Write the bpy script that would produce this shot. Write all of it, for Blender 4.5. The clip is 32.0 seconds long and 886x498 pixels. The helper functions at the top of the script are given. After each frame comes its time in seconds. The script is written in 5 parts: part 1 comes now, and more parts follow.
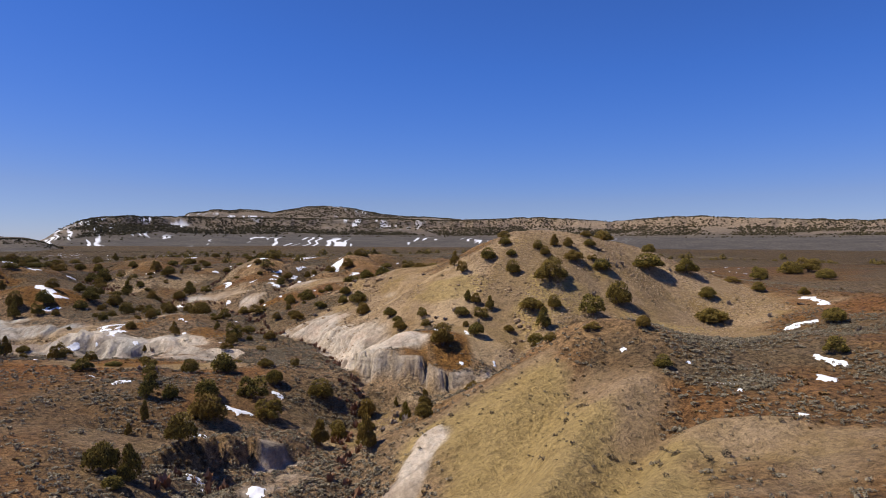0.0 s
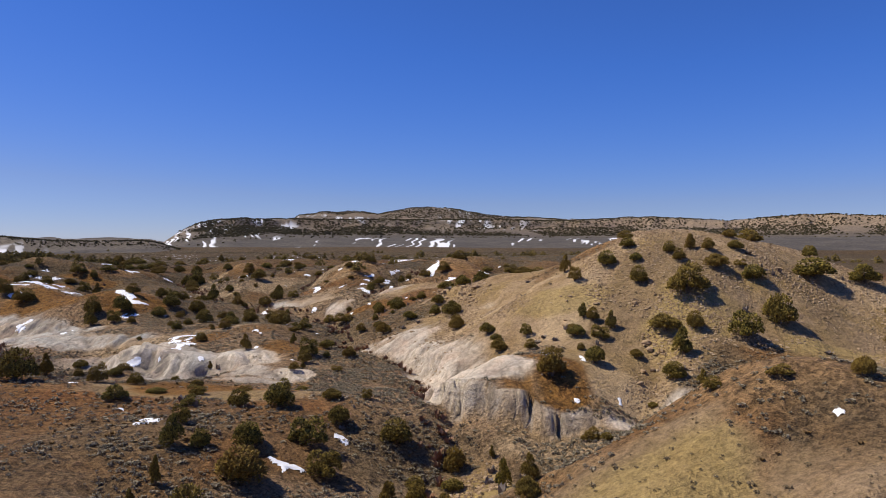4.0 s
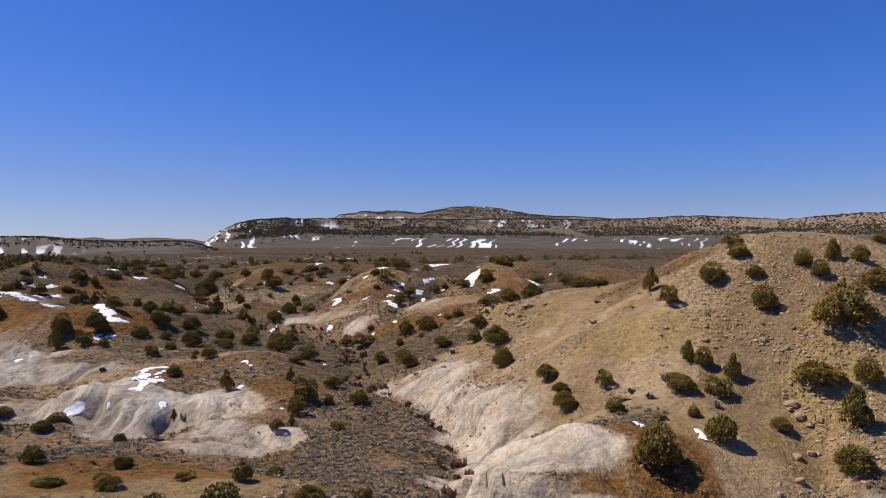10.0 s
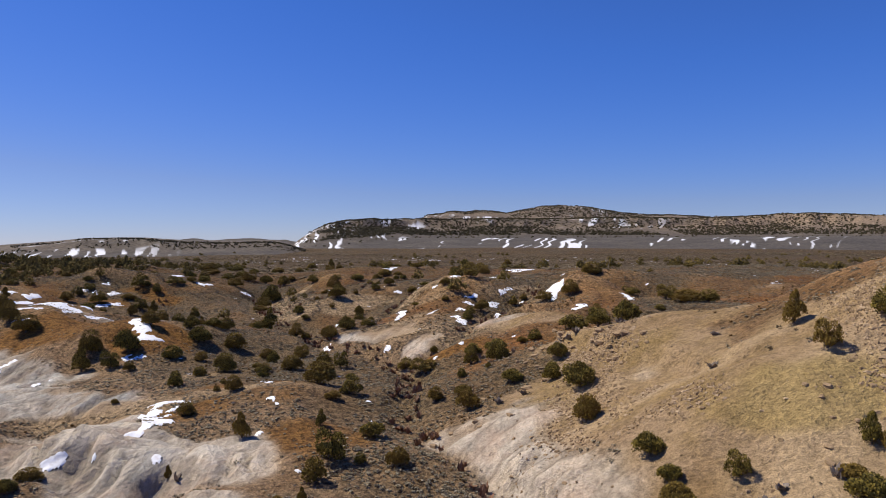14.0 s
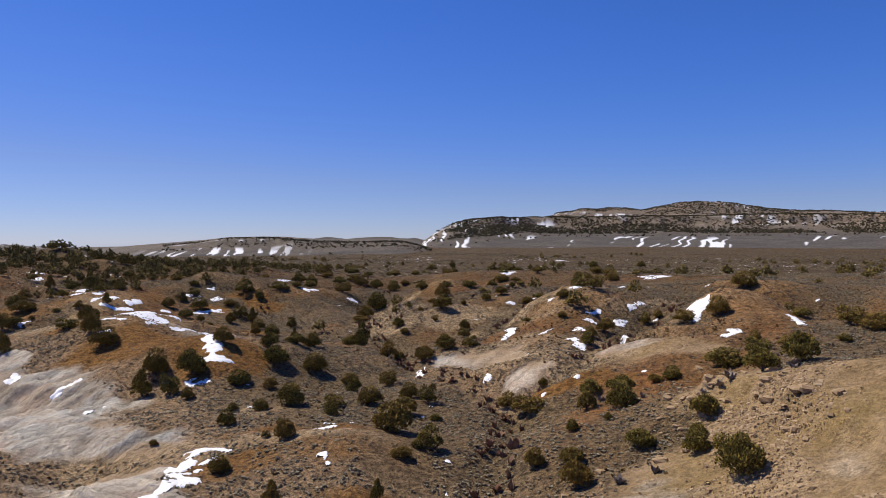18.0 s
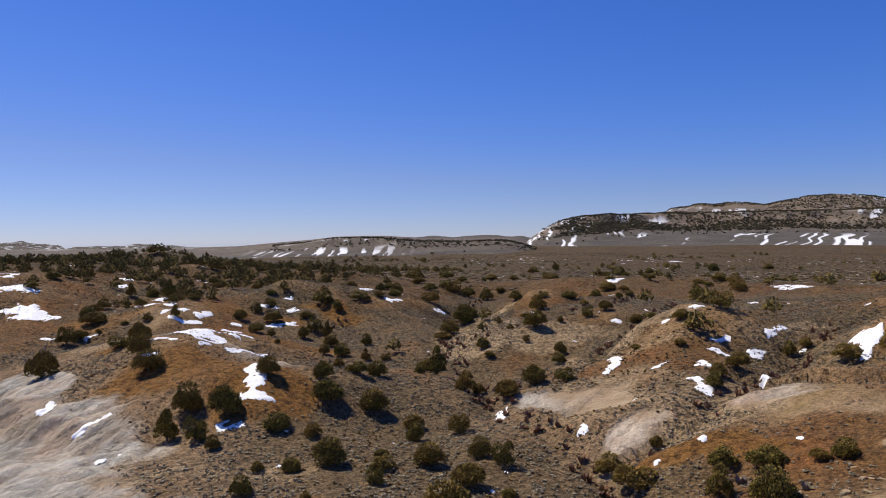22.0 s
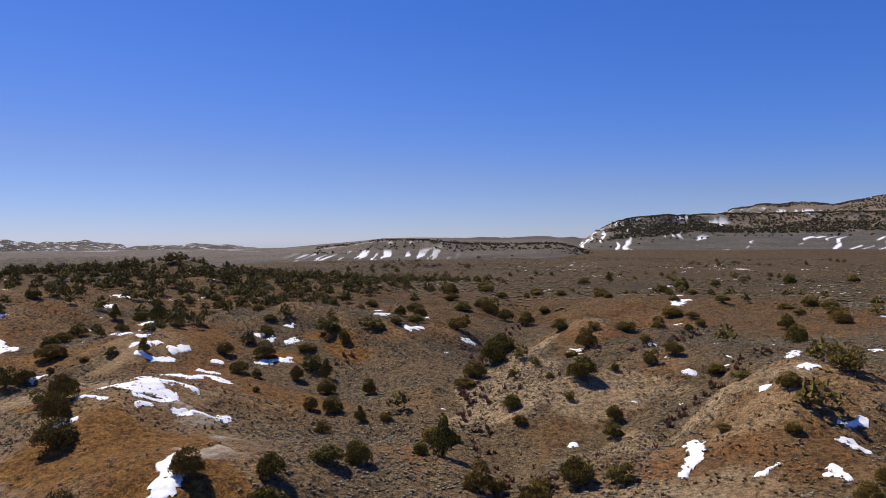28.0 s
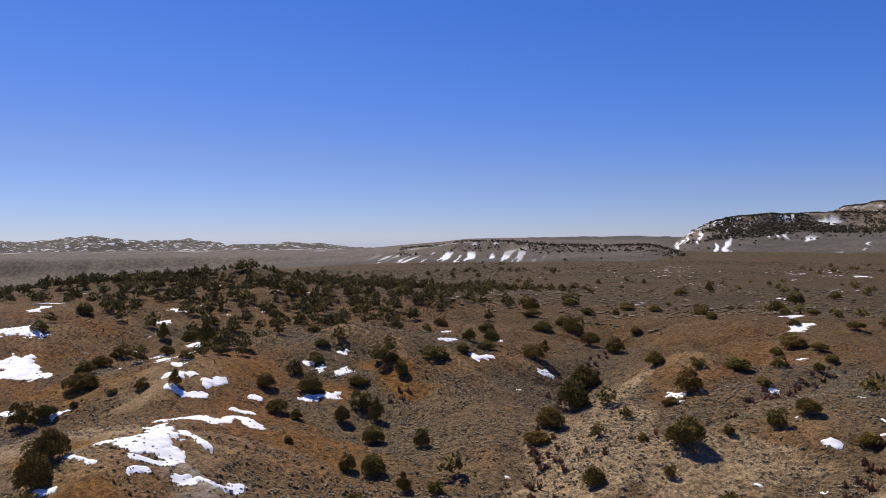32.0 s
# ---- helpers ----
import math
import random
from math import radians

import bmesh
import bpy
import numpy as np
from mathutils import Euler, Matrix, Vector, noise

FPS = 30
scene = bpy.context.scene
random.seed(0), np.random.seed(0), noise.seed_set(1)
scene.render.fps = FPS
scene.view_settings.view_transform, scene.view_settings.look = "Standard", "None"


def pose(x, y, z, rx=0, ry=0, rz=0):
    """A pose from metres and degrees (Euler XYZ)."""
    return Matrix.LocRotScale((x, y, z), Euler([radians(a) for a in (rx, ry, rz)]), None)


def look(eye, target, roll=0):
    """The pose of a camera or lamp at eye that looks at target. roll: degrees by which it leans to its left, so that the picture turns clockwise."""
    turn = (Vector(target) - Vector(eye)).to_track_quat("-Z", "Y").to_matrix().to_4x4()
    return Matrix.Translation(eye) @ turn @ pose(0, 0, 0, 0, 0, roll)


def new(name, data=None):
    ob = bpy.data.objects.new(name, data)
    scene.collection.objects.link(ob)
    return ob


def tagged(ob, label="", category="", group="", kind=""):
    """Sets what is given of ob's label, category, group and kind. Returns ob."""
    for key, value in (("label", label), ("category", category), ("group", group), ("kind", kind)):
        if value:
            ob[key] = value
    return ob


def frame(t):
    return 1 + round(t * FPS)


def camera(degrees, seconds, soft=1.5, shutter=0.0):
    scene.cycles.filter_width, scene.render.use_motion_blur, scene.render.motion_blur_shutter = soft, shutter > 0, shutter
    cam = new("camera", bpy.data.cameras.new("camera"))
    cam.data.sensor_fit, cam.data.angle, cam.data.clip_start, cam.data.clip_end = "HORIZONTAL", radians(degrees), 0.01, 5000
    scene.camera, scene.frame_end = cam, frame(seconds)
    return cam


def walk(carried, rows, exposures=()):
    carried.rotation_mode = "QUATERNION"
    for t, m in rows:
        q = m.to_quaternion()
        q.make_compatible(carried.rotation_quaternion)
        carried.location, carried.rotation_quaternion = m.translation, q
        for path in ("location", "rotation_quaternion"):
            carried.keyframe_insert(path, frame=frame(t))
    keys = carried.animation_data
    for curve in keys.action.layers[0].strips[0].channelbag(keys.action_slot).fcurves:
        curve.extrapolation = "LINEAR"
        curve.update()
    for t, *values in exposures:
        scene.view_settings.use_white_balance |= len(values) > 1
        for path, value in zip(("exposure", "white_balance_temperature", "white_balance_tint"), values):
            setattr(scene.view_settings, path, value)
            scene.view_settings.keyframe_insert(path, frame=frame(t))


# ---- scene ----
cam = camera(64.8, 32.0, soft=0.5)

# seconds, x, y, z, heading (counter-clockwise from north), pitch, roll
PATH = [
    (0.0, -0.00, 0.00, 16.00, -11.95, -0.37, 0.16),
    (0.5, 0.50, 2.09, 16.05, -11.18, -0.36, 0.15),
    (1.0, 0.98, 4.17, 16.08, -10.26, -0.36, 0.15),
    (1.5, 1.44, 6.24, 16.10, -9.29, -0.36, 0.15),
    (2.0, 1.86, 8.29, 16.13, -8.30, -0.36, 0.16),
    (2.5, 2.22, 10.34, 16.16, -7.21, -0.35, 0.15),
    (3.0, 2.54, 12.38, 16.18, -6.06, -0.33, 0.13),
    (3.5, 2.82, 14.41, 16.20, -4.76, -0.33, 0.09),
    (4.0, 3.04, 16.43, 16.23, -3.40, -0.34, 0.06),
    (4.5, 3.19, 18.40, 16.27, -2.34, -0.36, 0.02),
    (6.5, 3.43, 26.16, 16.52, -0.11, -0.41, -0.07),
    (7.0, 3.51, 28.10, 16.59, -0.08, -0.41, -0.06),
    (7.5, 3.60, 30.03, 16.66, -0.06, -0.42, -0.03),
    (8.0, 3.72, 31.96, 16.73, -0.04, -0.42, -0.01),
    (8.5, 3.87, 33.90, 16.80, -0.01, -0.41, 0.00),
    (9.0, 4.03, 35.84, 16.88, -0.00, -0.40, 0.01),
    (9.5, 4.22, 37.79, 16.99, 0.01, -0.38, 0.03),
    (10.0, 4.42, 39.74, 17.12, 0.01, -0.37, 0.05),
    (10.5, 4.64, 41.69, 17.27, 0.03, -0.38, 0.07),
    (11.0, 4.88, 43.66, 17.43, 0.63, -0.39, 0.08),
    (11.5, 5.11, 45.64, 17.58, 1.50, -0.40, 0.07),
    (12.0, 5.35, 47.67, 17.74, 2.53, -0.41, 0.03),
    (12.5, 5.59, 49.71, 17.89, 3.75, -0.42, -0.01),
    (13.0, 5.83, 51.78, 18.03, 4.94, -0.43, -0.06),
    (13.5, 6.08, 53.83, 18.16, 6.13, -0.43, -0.09),
    (14.0, 6.32, 55.88, 18.29, 7.31, -0.43, -0.10),
    (14.5, 6.50, 57.94, 18.41, 8.45, -0.45, -0.09),
    (16.5, 6.66, 66.34, 18.96, 13.27, -0.51, -0.10),
    (17.0, 6.61, 68.42, 19.13, 14.84, -0.54, -0.09),
    (17.5, 6.50, 70.46, 19.31, 16.41, -0.57, -0.09),
    (18.0, 6.35, 72.49, 19.52, 17.99, -0.59, -0.10),
    (18.5, 6.16, 74.51, 19.73, 19.54, -0.60, -0.13),
    (19.0, 5.92, 76.52, 19.93, 21.03, -0.63, -0.16),
    (19.5, 5.65, 78.54, 20.14, 22.64, -0.67, -0.18),
    (20.0, 5.34, 80.56, 20.36, 24.44, -0.71, -0.22),
    (20.5, 4.96, 82.57, 20.56, 25.91, -0.73, -0.27),
    (21.0, 4.53, 84.55, 20.76, 26.76, -0.76, -0.33),
    (21.5, 4.08, 86.51, 20.95, 26.76, -0.77, -0.37),
    (22.0, 3.59, 88.46, 21.14, 26.77, -0.77, -0.41),
    (22.5, 3.08, 90.38, 21.33, 26.76, -0.78, -0.43),
    (23.0, 2.56, 92.27, 21.52, 26.77, -0.80, -0.44),
    (23.5, 2.02, 94.16, 21.72, 26.79, -0.80, -0.43),
    (24.0, 1.45, 96.04, 21.94, 26.79, -0.80, -0.39),
    (24.5, 0.85, 97.91, 22.16, 26.79, -0.81, -0.36),
    (25.0, 0.25, 99.77, 22.39, 26.79, -0.83, -0.33),
    (25.5, -0.36, 101.67, 22.64, 26.84, -0.84, -0.30),
    (27.5, -2.95, 109.41, 23.80, 30.04, -0.80, -0.25),
    (28.0, -3.64, 111.34, 24.11, 31.01, -0.79, -0.25),
    (28.5, -4.37, 113.25, 24.42, 31.97, -0.79, -0.26),
    (29.0, -5.12, 115.15, 24.75, 32.92, -0.79, -0.26),
    (29.5, -5.88, 117.03, 25.09, 34.11, -0.80, -0.26),
    (30.0, -6.65, 118.89, 25.44, 35.12, -0.81, -0.26),
    (30.5, -7.43, 120.72, 25.80, 36.02, -0.84, -0.26),
    (31.0, -8.23, 122.51, 26.14, 36.91, -0.87, -0.24),
    (31.5, -9.03, 124.26, 26.49, 37.72, -0.89, -0.23),
    (32.0, -9.86, 126.00, 26.82, 38.21, -0.91, -0.23),
]
walk(cam, [(t, pose(x, y, z, 90 + pitch, 0, heading) @ pose(0, 0, 0, 0, 0, roll)) for t, x, y, z, heading, pitch, roll in PATH])

# ---- light ----
SUN_HEADING, SUN_HEIGHT = 80.0, 54.0     # degrees left of north, and above the horizon
world = bpy.data.worlds.new("world")
scene.world = world
world.use_nodes = True
wn = world.node_tree.nodes
sky = wn.new("ShaderNodeTexSky")
sky.sky_type, sky.sun_disc = "NISHITA", False
sky.sun_elevation, sky.sun_rotation = radians(SUN_HEIGHT), radians(-SUN_HEADING)
sky.altitude, sky.air_density, sky.dust_density, sky.ozone_density = 1900, 1.0, 0.0, 3.0
wn["Background"].inputs[1].default_value = 0.1
tint = wn.new("ShaderNodeMix")     # deep highland blue above, paler and greyer where the sky itself is brighter
tint.data_type, tint.blend_type = "RGBA", "MULTIPLY"
tint.inputs[0].default_value = 1.0
grey_of, scaled, shade = wn.new("ShaderNodeRGBToBW"), wn.new("ShaderNodeMath"), wn.new("ShaderNodeValToRGB")
scaled.operation, scaled.inputs[1].default_value = "MULTIPLY", 0.1
shade.color_ramp.elements[0].position, shade.color_ramp.elements[0].color = 0.25, (0.34, 0.61, 1.0, 1)
shade.color_ramp.elements[1].position, shade.color_ramp.elements[1].color = 0.56, (0.53, 0.565, 0.71, 1)
wl = world.node_tree.links
wl.new(sky.outputs[0], grey_of.inputs[0])
wl.new(grey_of.outputs[0], scaled.inputs[0])
wl.new(scaled.outputs[0], shade.inputs[0])
blue_up = wn.new("ShaderNodeMix")
blue_up.data_type, blue_up.blend_type = "RGBA", "MULTIPLY"
blue_up.inputs[0].default_value, blue_up.inputs[7].default_value = 1.0, (1.0, 1.0, 1.22, 1)
wl.new(sky.outputs[0], blue_up.inputs[6])
wl.new(blue_up.outputs[2], tint.inputs[6])
wl.new(shade.outputs[0], tint.inputs[7])
world.node_tree.links.new(tint.outputs[2], wn["Background"].inputs[0])
sun = new("sun", bpy.data.lights.new("sun", "SUN"))
sun.data.energy, sun.data.angle, sun.data.color = 4.9, radians(0.5), (1.0, 0.9, 0.74)
sun_dir = Vector((-math.sin(radians(SUN_HEADING)) * math.cos(radians(SUN_HEIGHT)), math.cos(radians(SUN_HEADING)) * math.cos(radians(SUN_HEIGHT)), math.sin(radians(SUN_HEIGHT))))
sun.matrix_world = look(sun_dir * 200, (0, 0, 0))
scene.view_settings.exposure = 0.08

# ---- land ----
# centre, spread and height of the swells and hollows that make up the hills
MOUNDS_SOUTH = [
    (-18, -11, 36, -2.8), (68, -11, 36, 2.1), (0, 21, 9, -1.4), (11, 47, 6, -1.0), (32, 47, 6, -1.1),
    (-35, 50, 14, 1.6), (-7, 53, 6, -2.2), (44, 53, 6, 1.0), (26, 56, 6, 4.2), (2, 59, 6, -3.0),
    (29, 68, 6, -1.6),
]
MOUNDS_HILL = [
    (10, 72, 9, -7.3), (-33, 75, 36, -5.4), (49, 78, 14, -3.4), (-41, 78, 14, 2.9), (140, 80, 60, 3.1),
    (17, 80, 6, 3.5), (28, 82, 9, -2.1), (8, 86, 6, -2.1), (56, 86, 6, -1.8), (44, 92, 6, 3.3),
    (0, 97, 9, -9.1), (-31, 101, 6, -3.0), (17, 101, 6, 3.9), (-119, 104, 36, -7.2), (26, 107, 6, 1.1),
    (38, 111, 14, 7.8), (61, 111, 9, 3.6),
]
MOUNDS_MID = [
    (-25, 113, 6, -1.4), (-8, 122, 9, -3.9), (-16, 122, 6, 2.2), (17, 125, 6, 2.2), (-202, 127, 22, -5.2),
    (-69, 128, 14, -2.4), (-28, 128, 6, -0.7), (-7, 131, 6, -1.1), (-52, 137, 6, -1.0), (21, 139, 14, 1.3),
    (-7, 143, 6, -1.7), (-46, 146, 6, 3.5), (-67, 149, 6, 1.1), (-34, 149, 6, -1.0), (-18, 150, 14, -4.5),
]
MOUNDS_NORTH = [
    (5, 152, 6, 0.5), (-69, 158, 9, 2.0), (-34, 161, 6, 0.9), (18, 162, 9, 1.3), (-4, 164, 6, 2.9),
    (-101, 165, 9, -0.9), (-150, 171, 22, 5.3), (2, 173, 6, -4.2), (14, 173, 6, 4.6), (-127, 173, 6, 1.8),
    (-33, 176, 9, -3.4), (26, 176, 6, -2.5), (-94, 179, 6, 3.0), (-10, 182, 6, 3.1), (-118, 182, 6, -2.3),
    (11, 185, 6, -1.6), (-22, 188, 6, -2.2), (-67, 188, 6, -1.3), (-62, 189, 22, -2.7), (20, 194, 6, 2.7),
    (-88, 197, 6, -1.9), (-18, 201, 14, 3.1), (-125, 201, 14, -1.8),
]
MOUNDS_FAR = [
    (-76, 212, 9, 2.0), (-194, 215, 22, 2.2), (-55, 218, 6, -3.5), (39, 219, 36, 4.3), (-43, 224, 6, 4.1),
    (140, 224, 60, 3.2), (-18, 226, 9, -0.7), (-43, 236, 6, -4.6), (-151, 236, 6, 2.5), (-196, 248, 60, 6.7),
    (-67, 254, 6, -3.0), (-7, 257, 14, 0.9), (-191, 259, 9, 4.1), (-119, 262, 9, 2.3), (-51, 262, 9, 1.2),
    (-35, 277, 22, 2.8), (44, 320, 60, 2.4), (-206, 349, 36, -4.2), (-33, 363, 36, -1.1), (68, 406, 36, 1.0),
]

# smaller humps and hollows between them
MOUNDS_LOWER = [
    (3, 43, 6, -4.0), (0, 33, 7, -3.5),
    (18, 34, 8, -1.1), (28, 41, 5, 0.6), (10, 58, 8, 0.6), (-15, 68, 5, 0.8), (39, 68, 5, 0.8), (22, 77, 5, -1.7),
    (7, 81, 5, 2.1), (2, 82, 8, 2.1), (12, 84, 5, 1.7), (34, 90, 5, 1.4), (44, 91, 5, -1.8), (44, 91, 5, -1.8),
    (3, 91, 5, 0.9), (-1, 97, 8, 3.9), (-1, 97, 5, 1.8), (-21, 98, 5, -1.2), (-11, 101, 5, 0.8), (18, 106, 8, -2.1),
]
MOUNDS_MIDDLE = [
    (-30, 106, 5, 1.9), (-21, 106, 5, -1.2), (-27, 112, 5, 0.5), (-38, 114, 5, -1.5), (-38, 114, 5, -1.5), (10, 122, 5, -1.3),
    (-43, 123, 8, -0.8), (-6, 127, 5, 1.5), (-44, 133, 5, -0.7), (-60, 135, 5, -0.5), (-54, 140, 5, 2.5), (-46, 146, 5, -0.5),
    (-13, 150, 8, 1.2), (-69, 152, 5, 0.6), (-8, 154, 5, 1.4), (-75, 159, 8, 1.2), (-5, 161, 5, -1.5), (-22, 162, 5, 0.8),
]
MOUNDS_UPPER = [
    (43, 109, 11, 3.0),
    (-54, 170, 8, -1.5), (-3, 174, 5, 1.0), (-17, 177, 5, -1.1), (-86, 178, 8, -1.1), (-35, 180, 5, 2.0), (3, 184, 8, 2.0),
    (-70, 186, 8, -0.7), (-33, 191, 5, 1.5), (-133, 197, 13, 1.2), (-35, 199, 5, -1.3), (-94, 202, 22, 2.3), (-14, 202, 8, -1.2),
    (-94, 202, 8, 1.8), (-88, 204, 8, 1.6), (-30, 230, 5, 1.1), (-67, 241, 13, -1.1),
]


def lattice(ix, iy, seed):
    """Repeatable random value, 0 to 1, at whole-number places."""
    n = (ix * 374761393 + iy * 668265263 + seed * 1442695041) & 0xFFFFFFFF
    n = ((n ^ (n >> 13)) * 1274126177) & 0xFFFFFFFF
    return ((n ^ (n >> 16)) & 0xFFFF) / 65535.0


def grain(x, y, size, seed=0):
    """Smooth noise, -1 to 1, with features of that size in metres."""
    u, v = x / size, y / size
    iu, iv = np.floor(u).astype(np.int64), np.floor(v).astype(np.int64)
    fu, fv = u - iu, v - iv
    su, sv = fu * fu * (3 - 2 * fu), fv * fv * (3 - 2 * fv)
    a, b = lattice(iu, iv, seed), lattice(iu + 1, iv, seed)
    c, d = lattice(iu, iv + 1, seed), lattice(iu + 1, iv + 1, seed)
    return ((a * (1 - su) + b * su) * (1 - sv) + (c * (1 - su) + d * su) * sv) * 2 - 1


def rough(x, y, size, steps=4, seed=0):
    total, k = 0.0, 1.0
    for n in range(steps):
        total = total + grain(x + 17.3 * n, y - 9.1 * n, size / 2 ** n, seed + n) * k
        k *= 0.5
    return total


def smooth(a, b, v):
    t = np.clip((v - a) / (b - a), 0, 1)
    return t * t * (3 - 2 * t)


def course(x, y, line):
    """Distance to a line of (x, y, depth, half width), and the values of the nearest place on it."""
    best = np.full(np.shape(x), 1e9)
    depth, half = np.zeros(np.shape(x)), np.ones(np.shape(x))
    for (x0, y0, d0, w0), (x1, y1, d1, w1) in zip(line, line[1:]):
        lx, ly = x1 - x0, y1 - y0
        s = np.clip(((x - x0) * lx + (y - y0) * ly) / (lx * lx + ly * ly), 0, 1)
        dist = np.hypot(x - x0 - s * lx, y - y0 - s * ly)
        near = dist < best
        best = np.where(near, dist, best)
        depth = np.where(near, d0 + s * (d1 - d0), depth)
        half = np.where(near, w0 + s * (w1 - w0), half)
    return best, depth, half


# dry watercourses: x, y, depth, half width
WASHES = [
    [(3, 38, 0.5, 3), (4, 55, 0.8, 3), (6, 78, 0.9, 3), (6, 92, 0.8, 3), (4.5, 103, 0.8, 2.6), (0, 112, 0.9, 2.4), (-5, 120, 1.0, 2.2), (-7, 131, 1.0, 2.2), (-9, 142, 0.9, 2.2), (-16, 150, 0.8, 2.4), (-26, 159, 0.8, 2.6), (-43, 183, 0.8, 3), (-56, 210, 0.8, 3), (-62, 240, 0.3, 3)],
    [(4, 60, 0.6, 2), (-1.5, 55.5, 1.6, 1.8), (-4.5, 52.5, 2.2, 2.0), (-6, 49, 1.4, 2.2), (-7, 43, 0.6, 2)],
    [(-26, 92, 0.7, 2), (-38, 98, 0.6, 2.4), (-48, 112, 0.8, 3), (-58, 122, 0.7, 3), (-72, 130, 0.5, 3)],
    [(22, 68, 0.8, 2), (25, 76, 1.0, 1.6), (28, 84, 0.9, 1.6), (31, 91, 0.5, 1.6)],
    [(-9, 142, 0.3, 2), (-4, 152, 0.8, 2), (4, 170, 0.8, 2.4), (8, 190, 0.5, 3)],
    [(-26, 159, 0.3, 2), (-24, 172, 0.8, 2.2), (-18, 186, 0.9, 2.4), (-14, 205, 0.5, 3)],
    [(-43, 183, 0.3, 2), (-34, 196, 0.5, 2), (-28, 212, 0.8, 2.4), (-26, 232, 0.5, 3)],
    [(-72, 196, 0.6, 2.4), (-84, 200, 0.9, 2.6), (-104, 204, 0.8, 3), (-125, 196, 1.0, 4)],
]

# spurs (negative depth) and hollows on the flank of the near hill
SPURS = [
    [(24.5, 45, -0.6, 1.6), (18.6, 41.5, -1.1, 1.8), (13.7, 37.4, -1.1, 1.8), (9.5, 32, -0.5, 1.8)],
    [(20.1, 48.4, 0.5, 1.6), (16.3, 44.6, 1.1, 1.8), (12.5, 39.5, 1.2, 2.0), (9.5, 35.5, 0.6, 2.0)],
    [(22.8, 37.9, 0.5, 1.4), (18.7, 35.6, 1.0, 1.6), (15.3, 33.4, 1.0, 1.8), (11, 29, 0.5, 2.0)],
    [(26.4, 35, -0.5, 1.6), (21.8, 34.5, -0.8, 1.8), (16, 31.6, -0.9, 1.8), (12, 27, -0.5, 2.0)],
]

# steep cut banks: x, y, height; the ground stands higher on the left of each line
BANKS = [
    [(5.5, 86, 0.6), (6.4, 82.5, 2.0), (8.4, 79.2, 3.0), (12.2, 77.2, 3.0), (15.5, 75.6, 2.6), (18.5, 75.2, 1.2), (20.5, 75.5, 0.4)],
    [(-2, 165, 0.4), (1, 163.5, 1.8), (5, 161, 2.0), (9, 159, 1.2), (12, 158.5, 0.4)],
    [(8, 141, 0.4), (9.5, 134, 0.9), (12.5, 127, 1.1), (15.5, 118, 1.1), (19.5, 110, 0.8), (22, 105, 0.3)],
    [(-9, 49.5, 0.8), (-7.2, 54, 2.6), (-4.6, 56.6, 2.8), (-2.4, 58.2, 2.2), (1, 62, 1.0), (3, 68, 0.4)],
    [(4, 108, 0.6), (7, 101, 1.2), (8.5, 95, 1.0), (7.5, 90, 0.6)],
]


# broad fluted faces of the pale clay, in the same way
FACES = [
    [(-38, 104, 0.5), (-31, 107.5, 1.8), (-25, 105, 2.3), (-20, 104, 2.2), (-16, 105, 1.6), (-12, 106, 0.4)],
    [(-82, 138, 0.4), (-70, 135, 1.5), (-62, 133, 1.9), (-55, 132, 1.5), (-49, 130, 0.4)],
    [(3, 111, 0.4), (7, 103, 1.4), (9.5, 97, 1.6), (9, 91, 0.8)],
]


def step_of(x, y, line, half, wide, bite, size):
    """A scalloped bank along a line: what it adds on one side and takes from the other, how near its face is, and its gullies."""
    best, side, tall = np.full(np.shape(x), 1e9), np.zeros(np.shape(x)), np.zeros(np.shape(x))
    along, start = np.zeros(np.shape(x)), 0.0
    for (x0, y0, h0), (x1, y1, h1) in zip(line, line[1:]):
        lx, ly = x1 - x0, y1 - y0
        span = lx * lx + ly * ly
        s = np.clip(((x - x0) * lx + (y - y0) * ly) / span, 0, 1)
        dist = np.hypot(x - x0 - s * lx, y - y0 - s * ly)
        near = dist < best
        best = np.where(near, dist, best)
        side = np.where(near, np.sign(lx * (y - y0) - ly * (x - x0)) * dist, side)
        tall = np.where(near, h0 + s * (h1 - h0), tall)
        along = np.where(near, start + s * span ** 0.5, along)
        start += span ** 0.5
    rib = np.clip(np.abs(rough(along + 0.15 * side, side * 0.1, size, 2, 47)) * 1.7, 0, 1)
    shifted = side - bite * (1 - 2 * rib)
    face = np.exp(-(side / (half * 1.5)) ** 2) * np.clip(tall, 0, 1)
    return tall * (smooth(-half, half, shifted) - smooth(-wide, wide, side)), face, face * smooth(0.42, 0.05, rib)


def banks(x, y):
    """All cut banks and clay faces together: height, face and gullies."""
    whole = [np.zeros(np.shape(x)) for k in range(3)]
    some = (x > -95) & (x < 35) & (y > 38) & (y < 180)
    if not some.any():
        return whole
    x, y = x[some], y[some]
    wx, wy = x + 0.4 * rough(x, y, 1.7, 2, 45), y + 0.4 * rough(x, y, 1.7, 2, 46)
    total, face, gully = np.zeros(x.shape), np.zeros(x.shape), np.zeros(x.shape)
    for lines_of, half, wide, bite, size in ((BANKS, 0.55, 4.0, 0.5, 1.3), (FACES, 2.2, 7.0, 1.0, 1.7)):
        for k, line in enumerate(lines_of):
            h, f, g = step_of(wx, wy, line, half, wide, bite, size)
            total = total + h
            if half > 1 or k == 0:
                face, gully = np.maximum(face, f), np.maximum(gully, g)
    for out, values in zip(whole, (total, face, gully)):
        out[some] = values
    return whole


